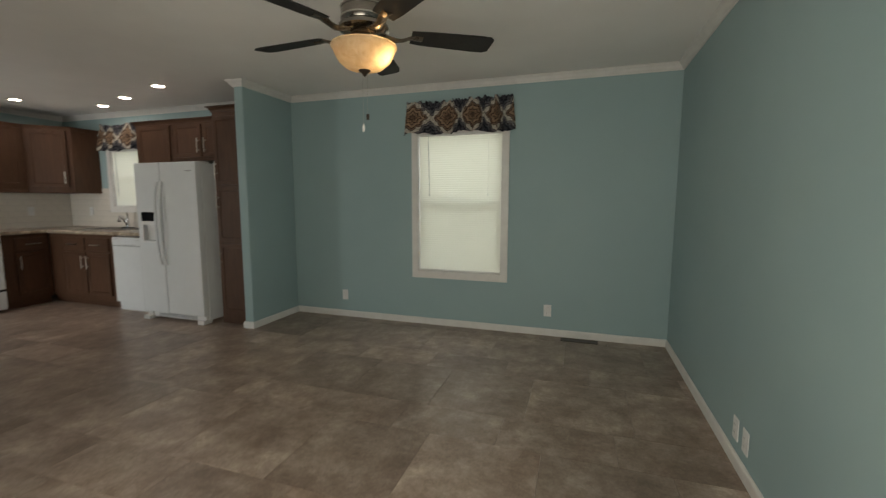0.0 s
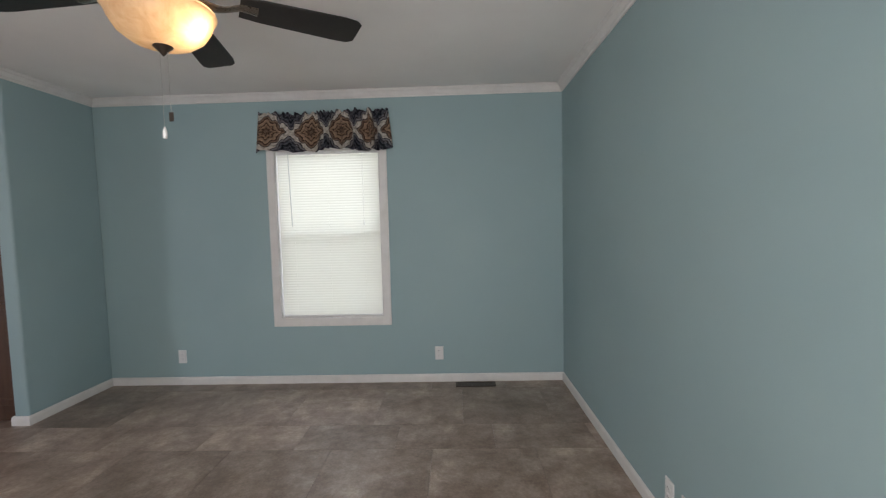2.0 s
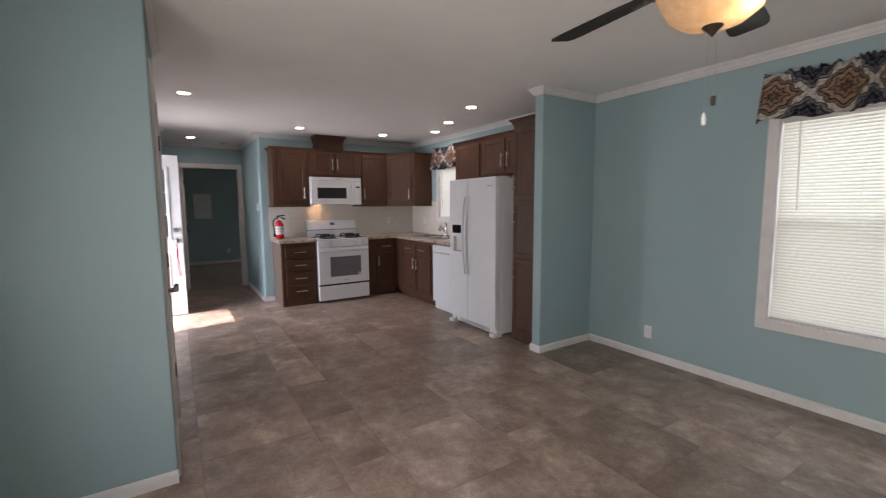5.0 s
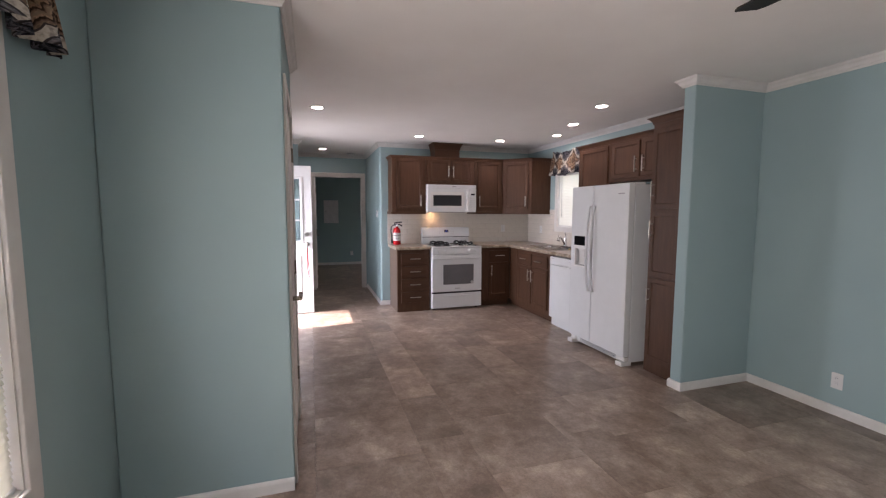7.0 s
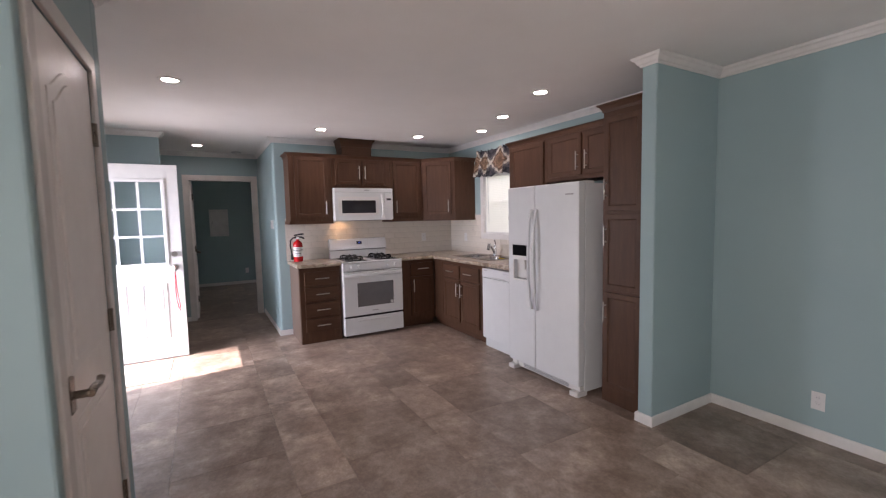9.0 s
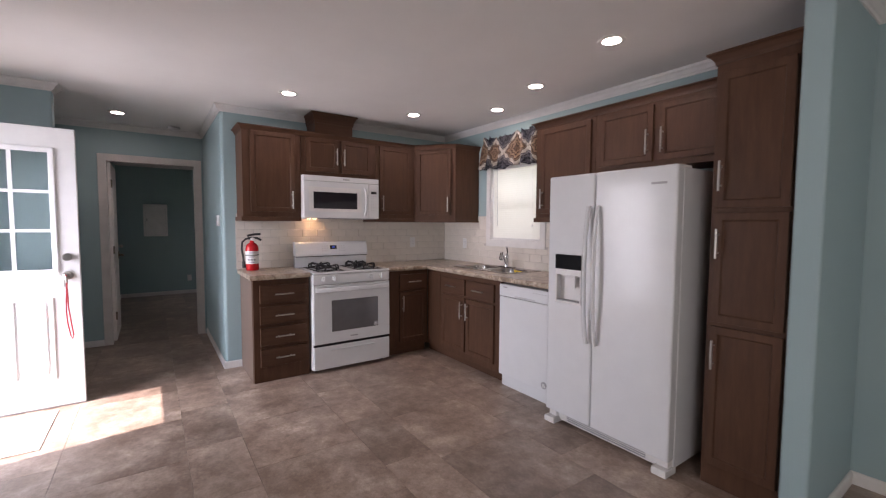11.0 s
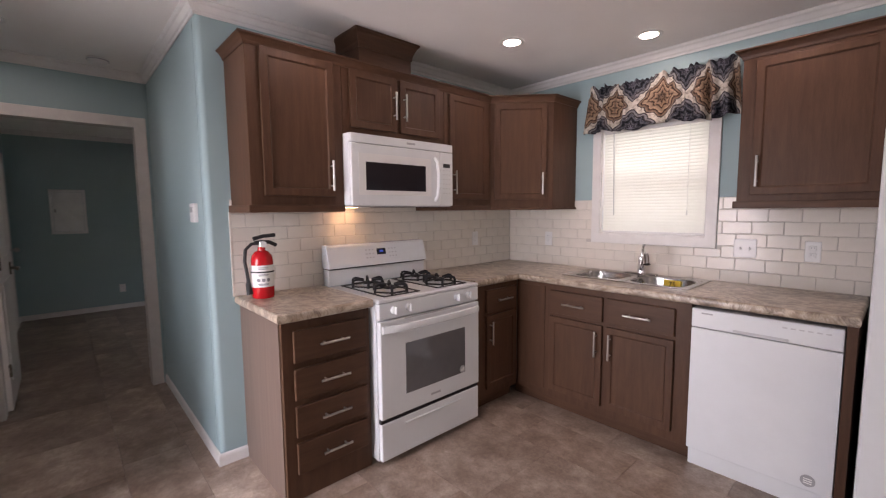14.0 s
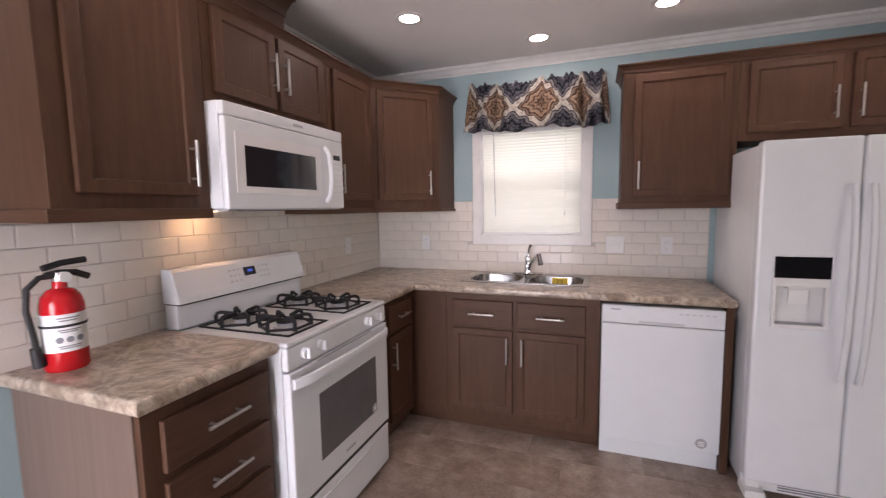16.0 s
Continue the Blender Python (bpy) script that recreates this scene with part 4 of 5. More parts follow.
bar_handle(d, (UX + 0.02, 3.535, 1.5), (UX + 0.02, 3.535, 1.66), (1, 0, 0))
part("light_rail", box((WEST, 3.465, UZ0 - 0.018), (UX + 0.012, 3.93, UZ0 + 0.02)), WOODX, c, bevel=0.004)

# diagonal corner unit
UY = NORTH - 0.325
c = thing("corner_cabinet", (-7.3, 4.3, UZ0), "diagonal brown maple corner wall cabinet", "cabinet", "kitchen wall cabinets")
CORNER = [(WEST, 3.932), (UX, 3.932), (-6.93, UY), (-6.93, NORTH), (WEST, NORTH)]


def prism(points, z0, z1):
    bm = bmesh.new()
    f = bm.faces.new([bm.verts.new((x, y, z0)) for x, y in points])
    ex = bmesh.ops.extrude_face_region(bm, geom=[f])
    bmesh.ops.translate(bm, verts=[g for g in ex["geom"] if isinstance(g, bmesh.types.BMVert)], vec=(0, 0, z1 - z0))
    return bm


part("body", prism(CORNER, UZ0, UZ1), WOOD, c, bevel=0.002)
p0, p1 = Vector((UX, 3.932, 0)), Vector((-6.93, UY, 0))
wide = (p1 - p0).length
bm = panel_front((0.035, -0.02, 1.466), (wide - 0.05, 0.0, 2.165), (0, -1, 0))
spin = math.atan2((p1 - p0).y, (p1 - p0).x)
bmesh.ops.transform(bm, matrix=Matrix.Translation(p0) @ Matrix.Rotation(spin, 4, "Z"), verts=bm.verts)
d = part("door", bm, WOOD, c, bevel=0.003)
ax = (p1 - p0).normalized()
nrm = Vector((ax.y, -ax.x, 0))
h = p0 + ax * (wide - 0.08) + nrm * 0.02
bar_handle(d, h + Vector((0, 0, 1.5)), h + Vector((0, 0, 1.66)), nrm)
part("light_rail", prism([(WEST, 3.932), (UX + 0.012, 3.932), (-6.918, UY - 0.005), (-6.918, NORTH), (WEST, NORTH)], UZ0 - 0.018, UZ0 + 0.0), WOODX, c, bevel=0.004)
tagged(part("cabinet_cornice", flare([(-6.93, NORTH), (-6.93, UY), (UX, 3.932), (UX, 2.2), (WEST, 2.2)], 2.177, 2.223, 0.035, -0.02), WOODX), "brown flared cornice over the wall cabinets", "trim", **STRUCT)
c = thing("hood_duct_cover", (WEST, 2.95, 2.25), "brown wooden duct cover rising to the ceiling", "duct cover")
part("body", box((WEST, 2.862, UZ1), (UX - 0.07, 3.245, Z - 0.002)), WOODX, c, bevel=0.002)
part("cornice", flare([(WEST, 3.245), (UX - 0.07, 3.245), (UX - 0.07, 2.862), (WEST, 2.862)], 2.34, Z - 0.003, 0.042, -0.02), WOODX, c)

c = thing("wall_cabinet", (-5.48, NORTH, UZ0), "brown maple wall cabinet beside the window", "cabinet", "kitchen wall cabinets")
part("body", box((-5.77, UY, UZ0), (-5.192, NORTH, 2.175)), WOOD, c, bevel=0.002)
d = part("door", panel_front((-5.708, UY - 0.02, 1.457), (-5.225, UY, 2.148), (0, -1, 0)), WOOD, c, bevel=0.003)
bar_handle(d, (-5.68, UY - 0.02, 1.5), (-5.68, UY - 0.02, 1.66), (0, -1, 0))
part("light_rail", box((-5.785, UY - 0.012, UZ0 - 0.018), (-5.192, NORTH, UZ0 + 0.02)), WOODX, c, bevel=0.004)
c = thing("wall_cabinet", (-4.73, NORTH, 1.75), "brown maple cabinet over the refrigerator, two doors", "cabinet", "kitchen wall cabinets")
part("body", box((-5.19, UY, 1.745), (-4.26, NORTH, 2.175)), WOOD, c, bevel=0.002)
for a, b, hx in ((-5.15, -4.754, -4.785), (-4.715, -4.32, -4.685)):
    d = part("door", panel_front((a, UY - 0.02, 1.785), (b, UY, 2.148), (0, -1, 0)), WOOD, c, bevel=0.003)
    bar_handle(d, (hx, UY - 0.02, 1.83), (hx, UY - 0.02, 1.99), (0, -1, 0))
tagged(part("cabinet_cornice", flare([(-4.262, UY), (-5.77, UY), (-5.77, NORTH)], 2.168, 2.216, 0.035, -0.02), WOODX), "brown flared cornice over the wall cabinets", "trim", **STRUCT)

c = thing("pantry_cabinet", (-4.08, 4.2, 0), "tall dark brown pantry cabinet with three doors", "cabinet")
PY = 3.925
part("body", box((-4.257, PY, 0.0), (-3.905, NORTH, 2.18)), WOOD, c, bevel=0.002)
part("cornice", flare([(-3.905, PY), (-4.257, PY), (-4.257, NORTH)], 2.175, 2.232, 0.04, -0.02), WOODX, c)
for a, b, h in ((1.455, 2.13, 1.54), (0.872, 1.432, 1.2), (0.12, 0.85, 0.63)):
    d = part("door", panel_front((-4.235, PY - 0.02, a), (-3.925, PY, b), (0, -1, 0)), WOOD, c, bevel=0.003)
    bar_handle(d, (-4.21, PY - 0.02, h), (-4.21, PY - 0.02, h + 0.15), (0, -1, 0))

BX, BY = -7.03, 3.96
c = thing("drawer_cabinet", (-7.3, 2.45, 0), "brown maple base cabinet with four drawers", "cabinet", "kitchen base cabinets")
part("body", box((WEST, 2.222, 0.0), (BX, 2.69, 0.888)), WOOD, c, bevel=0.002)
part("end_panel", box((WEST, 2.216, 0.0), (BX - 0.02, 2.222, 0.888)), PANEL, c, "lighter brown end panel")
for a, b in ((0.683, 0.836), (0.502, 0.652), (0.318, 0.47), (0.135, 0.287)):
    d = part("drawer_front", box((BX, 2.272, a), (BX + 0.02, 2.662, b)), WOODX, c, bevel=0.004)
    z = (a + b) / 2
    bar_handle(d, (BX + 0.02, 2.39, z), (BX + 0.02, 2.545, z), (1, 0, 0))
c = thing("base_cabinet", (-7.3, 3.75, 0), "brown maple base cabinet, one drawer over one door", "cabinet", "kitchen base cabinets")
part("body", box((WEST, 3.478, 0.09), (BX, BY, 0.888)), WOOD, c, bevel=0.002)
part("toe_kick", box((WEST, 3.478, 0.0), (BX - 0.06, BY, 0.09)), WOODX, c)
d = part("drawer_front", box((BX, 3.61, 0.69), (BX + 0.02, 3.93, 0.845)), WOODX, c, bevel=0.004)
bar_handle(d, (BX + 0.02, 3.7, 0.77), (BX + 0.02, 3.85, 0.77), (1, 0, 0))
d = part("door", panel_front((BX, 3.61, 0.15), (BX + 0.02, 3.93, 0.667), (1, 0, 0)), WOOD, c, bevel=0.003)
bar_handle(d, (BX + 0.02, 3.64, 0.47), (BX + 0.02, 3.64, 0.63), (1, 0, 0))
c = thing("sink_cabinet", (-6.4, 4.27, 0), "brown maple sink base with two drawers and doors", "cabinet", "kitchen base cabinets")
part("body", slab((-7.028, -5.872), (BY, NORTH), [(-6.72, 4.1, -5.96, 4.5)], 0.09, 0.888, flat), WOOD, c, bevel=0.002)
part("toe_kick", box((-7.09, BY + 0.06, 0.0), (-5.872, NORTH, 0.09)), WOODX, c)
part("blind_panel", box((-6.995, BY - 0.006, 0.13), (-6.785, BY, 0.86)), WOOD, c, bevel=0.002)
for a, b, hx in ((-6.739, -6.363, -6.395), (-6.338, -5.95, -6.305)):
    d = part("drawer_front", box((a, BY - 0.02, 0.69), (b, BY, 0.845)), WOODX, c, bevel=0.004)
    m = (a + b) / 2
    bar_handle(d, (m - 0.078, BY - 0.02, 0.765), (m + 0.078, BY - 0.02, 0.765), (0, -1, 0))
    d = part("door", panel_front((a, BY - 0.02, 0.15), (b, BY, 0.667), (0, -1, 0)), WOOD, c, bevel=0.003)
    bar_handle(d, (hx, BY - 0.02, 0.47), (hx, BY - 0.02, 0.63), (0, -1, 0))
tagged(part("cabinet_end_panel", box((-5.277, BY - 0.02, 0.0), (-5.242, NORTH, 0.888)), WOOD, bevel=0.002), "brown end panel beside the dishwasher", "panel")

# worktops
SINK = (-6.735, 4.085, -5.935, 4.515)
EDGE = [(-0.012, 0.888), (-0.002, 0.888), (0.004, 0.892), (0.007, 0.9), (0.008, 0.909), (0.007, 0.918), (0.004, 0.926), (-0.002, 0.93), (-0.012, 0.93)]


def worktop(label, top, line):
    """A laminate top with a rounded front edge along a line on the plan, the room to the left."""
    w = thing("countertop", (*line[0], 0.888), label, "countertop")
    part("top", top, COUNTER, w)
    part("front_edge", sweep(line, EDGE), COUNTER, w, smooth=True)
    return w


worktop("marbled beige laminate worktop by the cooker", slab((WEST, -7.005), (2.21, 2.692), [], 0.8885, 0.93, flat), [(-6.993, 2.692), (-6.993, 2.198), (WEST, 2.198)])
worktop("marbled beige L-shaped laminate worktop with sink", slab((WEST, -5.255), (3.476, NORTH), [(-7.005, 3.0, -5.0, 3.945), (-6.72, 4.1, -5.95, 4.5)], 0.8885, 0.93, flat),
        [(-5.243, NORTH), (-5.243, 3.933), (-6.993, 3.933), (-6.993, 3.476)])

# sink and tap
sink = thing("kitchen_sink", (-6.335, 4.3, 0.93), "double-bowl stainless steel drop-in sink", "sink")
bowls = [(-6.7, 4.12, -6.36, 4.43), (-6.31, 4.12, -5.97, 4.43)]
part("rim", slab((SINK[0], SINK[2]), (SINK[1], SINK[3]), bowls, 0.931, 0.937, flat), STEEL, sink, bevel=0.002)
for a, b, cc, dd in bowls:
    bm = bmesh.new()
    rings = []
    for k, (ins, z) in enumerate(((-0.004, 0.9372), (0.004, 0.935), (0.007, 0.925), (0.012, 0.82), (0.03, 0.775), (0.06, 0.765))):
        r = 0.006 if k == 0 else 0.085
        ring = []
        for cx, cy, a0 in ((cc - ins - r, dd - ins - r, 0), (a + ins + r, dd - ins - r, 90), (a + ins + r, b + ins + r, 180), (cc - ins - r, b + ins + r, 270)):
            for q in range(5):
                an = radians(a0 + 22.5 * q)
                ring.append(bm.verts.new((cx + r * math.cos(an), cy + r * math.sin(an), z)))
        rings.append(ring)
    for p, q in zip(rings, rings[1:]):
        for k in range(len(p)):
            bm.faces.new((p[k], p[(k + 1) % len(p)], q[(k + 1) % len(p)], q[k]))
    bm.faces.new(rings[-1])
    bowl_ob = part("bowl", bm, STEEL, sink, smooth=True)
    part("drain", lathe([(0.0, 0.7665), (0.04, 0.7665), (0.042, 0.769), (0.03, 0.768), (0.0, 0.7675)], ((a + cc) / 2, (b + dd) / 2, 0), sides=20), CHROME, bowl_ob, smooth=True)
sticker = thing("sink_sticker", (-6.13, 4.434, 0.9), "small yellow product sticker in the sink", "sticker")
part("sheet", box((-6.18, 4.408, 0.872), (-6.08, 4.409, 0.926)), YELLOW, sticker)
part("print", lettering("75", 0.045, pose(-6.13, 4.4076, 0.883, 90)), BLACK, sticker)
tap = thing("kitchen_faucet", (-6.355, 4.475, 0.937), "chrome single-lever kitchen faucet", "faucet")
part("base", box((-6.46, 4.45, 0.937), (-6.25, 4.5, 0.945)), STEEL, tap, bevel=0.004)
part("body", lathe([(0.0, 0.944), (0.028, 0.944), (0.025, 0.96), (0.021, 1.03), (0.024, 1.045), (0.02, 1.06), (0.0, 1.064)], (-6.355, 4.475, 0), sides=20), CHROME, tap, smooth=True)
part("spout", tube([(-6.352, 4.468, 0.965), (-6.335, 4.44, 0.998), (-6.31, 4.4, 1.04), (-6.285, 4.36, 1.072), (-6.268, 4.332, 1.085), (-6.256, 4.312, 1.08)], 0.0145, sides=12), CHROME, tap, smooth=True)
part("spray_head", rod((-6.262, 4.322, 1.092), (-6.244, 4.292, 1.03), 0.017, sides=16, r2=0.021), CHROME, tap, smooth=True)
part("lever", tube([(-6.355, 4.475, 1.055), (-6.352, 4.48, 1.085), (-6.345, 4.47, 1.12), (-6.332, 4.45, 1.14)], 0.0095, sides=10), CHROME, tap, smooth=True)


# ---- appliances ----
RX = -6.985
r = thing("gas_range", (-7.25, 3.08, 0), "white freestanding gas range with oven", "range")
RY0, RY1 = 2.703, 3.465
part("body", box((-7.56, RY0, 0.03), (RX, RY1, 0.905)), ENAMEL, r, bevel=0.004)
bm = bmesh.new()
for y in (RY0 + 0.05, RY1 - 0.05):
    rod((-7.05, y, 0.0), (-7.05, y, 0.035), 0.018, bm, 10)
    rod((-7.5, y, 0.0), (-7.5, y, 0.035), 0.018, bm, 10)
part("feet", bm, BLACK, r)
part("cooktop", slab((-7.5, RX + 0.03), (RY0, RY1), [], 0.905, 0.926, flat), ENAMEL, r, bevel=0.008)
cp = part("control_panel", box((RX, RY0 + 0.003, 0.815), (RX + 0.028, RY1 - 0.003, 0.903)), ENAMEL, r, bevel=0.006)
for y in (2.80, 2.9, 3.27, 3.37):
    bm = rod((RX + 0.028, y, 0.862), (RX + 0.046, y, 0.862), 0.022, sides=18)
    box((RX + 0.04, y - 0.006, 0.842), (RX + 0.062, y + 0.006, 0.882), bm)
    part("knob", bm, ENAMEL, cp, "white burner knob", bevel=0.002)
bk = part("backguard", prism([(-7.57, RY0), (-7.5, RY0), (-7.5, RY1), (-7.57, RY1)], 0.926, 1.03), ENAMEL, r, bevel=0.006)
bm = bmesh.new()
prof = [(-7.572, 1.035), (-7.475, 1.035), (-7.478, 1.06), (-7.508, 1.165), (-7.52, 1.178), (-7.572, 1.178)]
f = bm.faces.new([bm.verts.new((x, RY0 - 0.004, z)) for x, z in prof])
ex = bmesh.ops.extrude_face_region(bm, geom=[f])
bmesh.ops.translate(bm, verts=[g for g in ex["geom"] if isinstance(g, bmesh.types.BMVert)], vec=(0, RY1 - RY0 + 0.008, 0))
con = part("console", bm, ENAMEL, r, bevel=0.004)
# black strip paints the shade in the gap below the console
part("console_gap_shade", box((-7.568, RY0 + 0.004, 1.028), (-7.487, RY1 - 0.004, 1.037)), BLACK, r)


def on_console(y0, y1, z0, z1, out=0.002):
    """A thin plate lying on the sloping face of the console."""
    bm = bmesh.new()
    xs = lambda z: -7.478 - (z - 1.06) * 0.03 / 0.105
    lo = [bm.verts.new((xs(z) - 0.002, y, z)) for y, z in ((y0, z0), (y1, z0), (y1, z1), (y0, z1))]
    f = bm.faces.new(lo)
    ex = bmesh.ops.extrude_face_region(bm, geom=[f])
    bmesh.ops.translate(bm, verts=[g for g in ex["geom"] if isinstance(g, bmesh.types.BMVert)], vec=(0.002 + out, 0, out * 0.3))
    return bm


part("clock", on_console(3.055, 3.125, 1.1, 1.14), BLACK, con)
part("clock_digits", on_console(3.077, 3.104, 1.116, 1.128, 0.003), BLUE, con, "blue clock display")
for y in (2.975, 3.0, 3.025, 3.155, 3.18, 3.205):
    for z in (1.085, 1.11, 1.135):
        part("button", on_console(y - 0.006, y + 0.006, z - 0.004, z + 0.004, 0.0014), SILVER, con)
od = part("oven_door", box((RX, RY0 + 0.004, 0.27), (RX + 0.035, RY1 - 0.004, 0.808)), ENAMEL, r, bevel=0.006)
part("window", box((RX + 0.03, 2.87, 0.375), (RX + 0.037, 3.335, 0.665)), OVENGLASS, od, "grey oven window", bevel=0.003)
bm = bmesh.new()
rings = []
for k in range(17):
    t = k / 16
    y, x = RY0 + 0.016 + (RY1 - RY0 - 0.032) * t, RX + 0.036 + 0.03 * math.sin(math.pi * t) ** 0.35
    rings.append([bm.verts.new((x + dx, y, z)) for dx, z in ((0.0, 0.742), (0.012, 0.748), (0.014, 0.765), (0.01, 0.782), (0.0, 0.786), (-0.006, 0.765))])
for a, b in zip(rings, rings[1:]):
    for k in range(6):
        bm.faces.new((a[k], a[(k + 1) % 6], b[(k + 1) % 6], b[k]))
bm.faces.new(rings[0][::-1])
bm.faces.new(rings[-1])
part("handle", bm, ENAMEL, od, "white oven handle", smooth=True)
part("badge", box((RX + 0.034, 3.05, 0.31), (RX + 0.0365, 3.125, 0.322)), GREY, od)
bm = rod((RX + 0.034, 3.31, 0.4), (RX + 0.0385, 3.31, 0.4), 0.024, sides=20)
part("round_label", bm, GREY, od, "round grey printed label")
for z in (0.393, 0.4, 0.407):
    part("label_bar", box((RX + 0.038, 3.297, z - 0.002), (RX + 0.0392, 3.323, z + 0.0015)), PAPER, od)
bm = bmesh.new()
for k in range(26):
    y = 2.87 + k * 0.0165
    box((RX + 0.027, y, 0.803), (RX + 0.0365, y + 0.009, 0.806), bm)
# solid black bars; the dark inside the vents is put into the colour
part("vent_slot_shade", bm, BLACK, od)
dr = part("storage_drawer", box((RX, RY0 + 0.004, 0.035), (RX + 0.03, RY1 - 0.004, 0.246)), ENAMEL, r, bevel=0.006)
part("drawer_lip", box((RX + 0.026, RY0 + 0.16, 0.2), (RX + 0.038, RY1 - 0.16, 0.213)), ENAMEL, dr, bevel=0.005)
# black filler draws the shade between oven door and drawer
part("door_gap_shade", box((RX, RY0 + 0.006, 0.244), (RX + 0.024, RY1 - 0.006, 0.272)), BLACK, r)
for gy in (2.895, 3.273):
    for gx in (-7.36, -7.12):
        b = part("burner", lathe([(0.0, 0.926), (0.052, 0.926), (0.05, 0.932), (0.036, 0.934), (0.034, 0.944), (0.0, 0.946)], (gx, gy, 0), sides=24), GREY, r, "burner", smooth=True)
        part("burner_cap", lathe([(0.0, 0.945), (0.036, 0.945), (0.038, 0.95), (0.032, 0.955), (0.0, 0.956)], (gx, gy, 0), sides=24), IRON, b, smooth=True)
    part("burner_tray", slab((-7.47, -7.0), (gy - 0.125, gy + 0.125), [(-7.458, gy - 0.113, -7.012, gy + 0.113)], 0.9255, 0.931, flat), IRON, r, "black tray rim")
    bm = bmesh.new()
    for gx in (-7.36, -7.12):
        for k in range(6):
            a = radians(30 + 60 * k)
            u, v = math.cos(a), math.sin(a)
            tube([(gx + q * u, gy + q * v, z) for q, z in ((0.104, 0.928), (0.104, 0.958), (0.098, 0.97), (0.084, 0.974), (0.055, 0.97), (0.03, 0.966))], 0.0078, bm, 6)
        for k in range(6):
            p, q = (Vector((gx + 0.104 * math.cos(radians(30 + 60 * e)), gy + 0.104 * math.sin(radians(30 + 60 * e)), 0.935)) for e in (k, k + 1))
            rod(p, q, 0.0055, bm, 6)
    box((-7.275, gy - 0.006, 0.94), (-7.205, gy + 0.006, 0.968), bm)
    part("grate", bm, IRON, r, "black cast iron grate", smooth=True)

m = thing("microwave", (-7.4, 3.05, 1.41), "white over-the-range microwave under the cabinet", "microwave")
MX, MY0, MY1, MZ0, MZ1 = -7.21, 2.7, 3.461, 1.412, 1.818
part("body", box((WEST + 0.001, MY0, MZ0 + 0.01), (MX, MY1, MZ1)), ENAMEL, m, bevel=0.003)
part("underside", box((WEST + 0.01, MY0 + 0.01, MZ0), (MX + 0.01, MY1 - 0.01, MZ0 + 0.011)), GREY, m, "dark grey underside")
md = part("door", box((MX + 0.002, MY0, MZ0 + 0.006), (MX + 0.028, 3.345, MZ1 - 0.055)), ENAMEL, m, bevel=0.006)
part("window_frame", slab((2.745, 3.27), (1.48, 1.71), [(2.79, 1.507, 3.225, 1.664)], MX + 0.027, MX + 0.03, along_y), PLASTIC, md, bevel=0.001)
part("window", box((MX + 0.025, 2.785, 1.503), (MX + 0.0295, 3.23, 1.668)), DARKGLASS, md, "dark glass window", bevel=0.003)
bm = tube([(MX + 0.026, 3.305, 1.72), (MX + 0.05, 3.308, 1.69), (MX + 0.058, 3.31, 1.61), (MX + 0.058, 3.31, 1.55), (MX + 0.05, 3.308, 1.48), (MX + 0.026, 3.305, 1.45)], 0.012, sides=10)
part("handle", bm, ENAMEL, md, "white bowed handle", smooth=True)
part("top_trim", box((MX, MY0, MZ1 - 0.053), (MX + 0.026, MY1, MZ1 - 0.002)), ENAMEL, m, bevel=0.005)
cp = part("control_panel", box((MX + 0.002, 3.347, MZ0 + 0.006), (MX + 0.026, MY1, MZ1 - 0.055)), ENAMEL, m, bevel=0.005)
part("display", box((MX + 0.024, 3.375, 1.665), (MX + 0.0275, 3.435, 1.69)), BLACK, cp)
for z in (1.5, 1.53, 1.56, 1.59, 1.62, 1.645):
    for y in (3.38, 3.405, 3.43):
        part("button", box((MX + 0.025, y - 0.006, z - 0.003), (MX + 0.0266, y + 0.006, z + 0.003)), SILVER, cp)
part("badge", box((MX + 0.025, 3.08, 1.785), (MX + 0.0275, 3.145, 1.797)), GREY, m)
part("task_lamp", box((-7.525, 2.83, MZ0 - 0.0012), (-7.475, 2.91, MZ0 + 0.002)), HOODLAMP, m, "warm glowing task lamp")
bm = bmesh.new()
for k in range(14):
    box((-7.4 + 0.012 * k, 2.95, MZ0 - 0.002), (-7.394 + 0.012 * k, 3.3, MZ0 + 0.002), bm)
# nothing is cut: black bars colour in the shaded filter openings
part("filter_slot_shade", bm, BLACK, m)

dw = thing("dishwasher", (-5.57, 4.2, 0), "white built-in dishwasher under the worktop", "dishwasher")
DX0, DX1, DYF = -5.866, -5.281, 3.935
part("tub", box((DX0 + 0.003, DYF + 0.03, 0.1), (DX1 - 0.003, NORTH - 0.02, 0.872)), GREY, dw)
part("door", box((DX0, DYF, 0.105), (DX1, DYF + 0.03, 0.768)), ENAMEL, dw, bevel=0.005)
cp = part("control_panel", box((DX0, DYF - 0.004, 0.772), (DX1, DYF + 0.03, 0.872)), ENAMEL, dw, bevel=0.007)
# flat grey plate; its tone stands for the shade in the handle recess
part("handle_recess_shade", box((-5.68, DYF - 0.006, 0.779), (-5.465, DYF - 0.0035, 0.79)), SILVER, cp, bevel=0.001)
for k in range(6):
    part("button", box((-5.49 + k * 0.03, DYF - 0.0055, 0.838), (-5.472 + k * 0.03, DYF - 0.0035, 0.844)), SILVER, cp)
part("badge", box((-5.82, DYF - 0.0055, 0.845), (-5.77, DYF - 0.0035, 0.853)), GREY, cp)
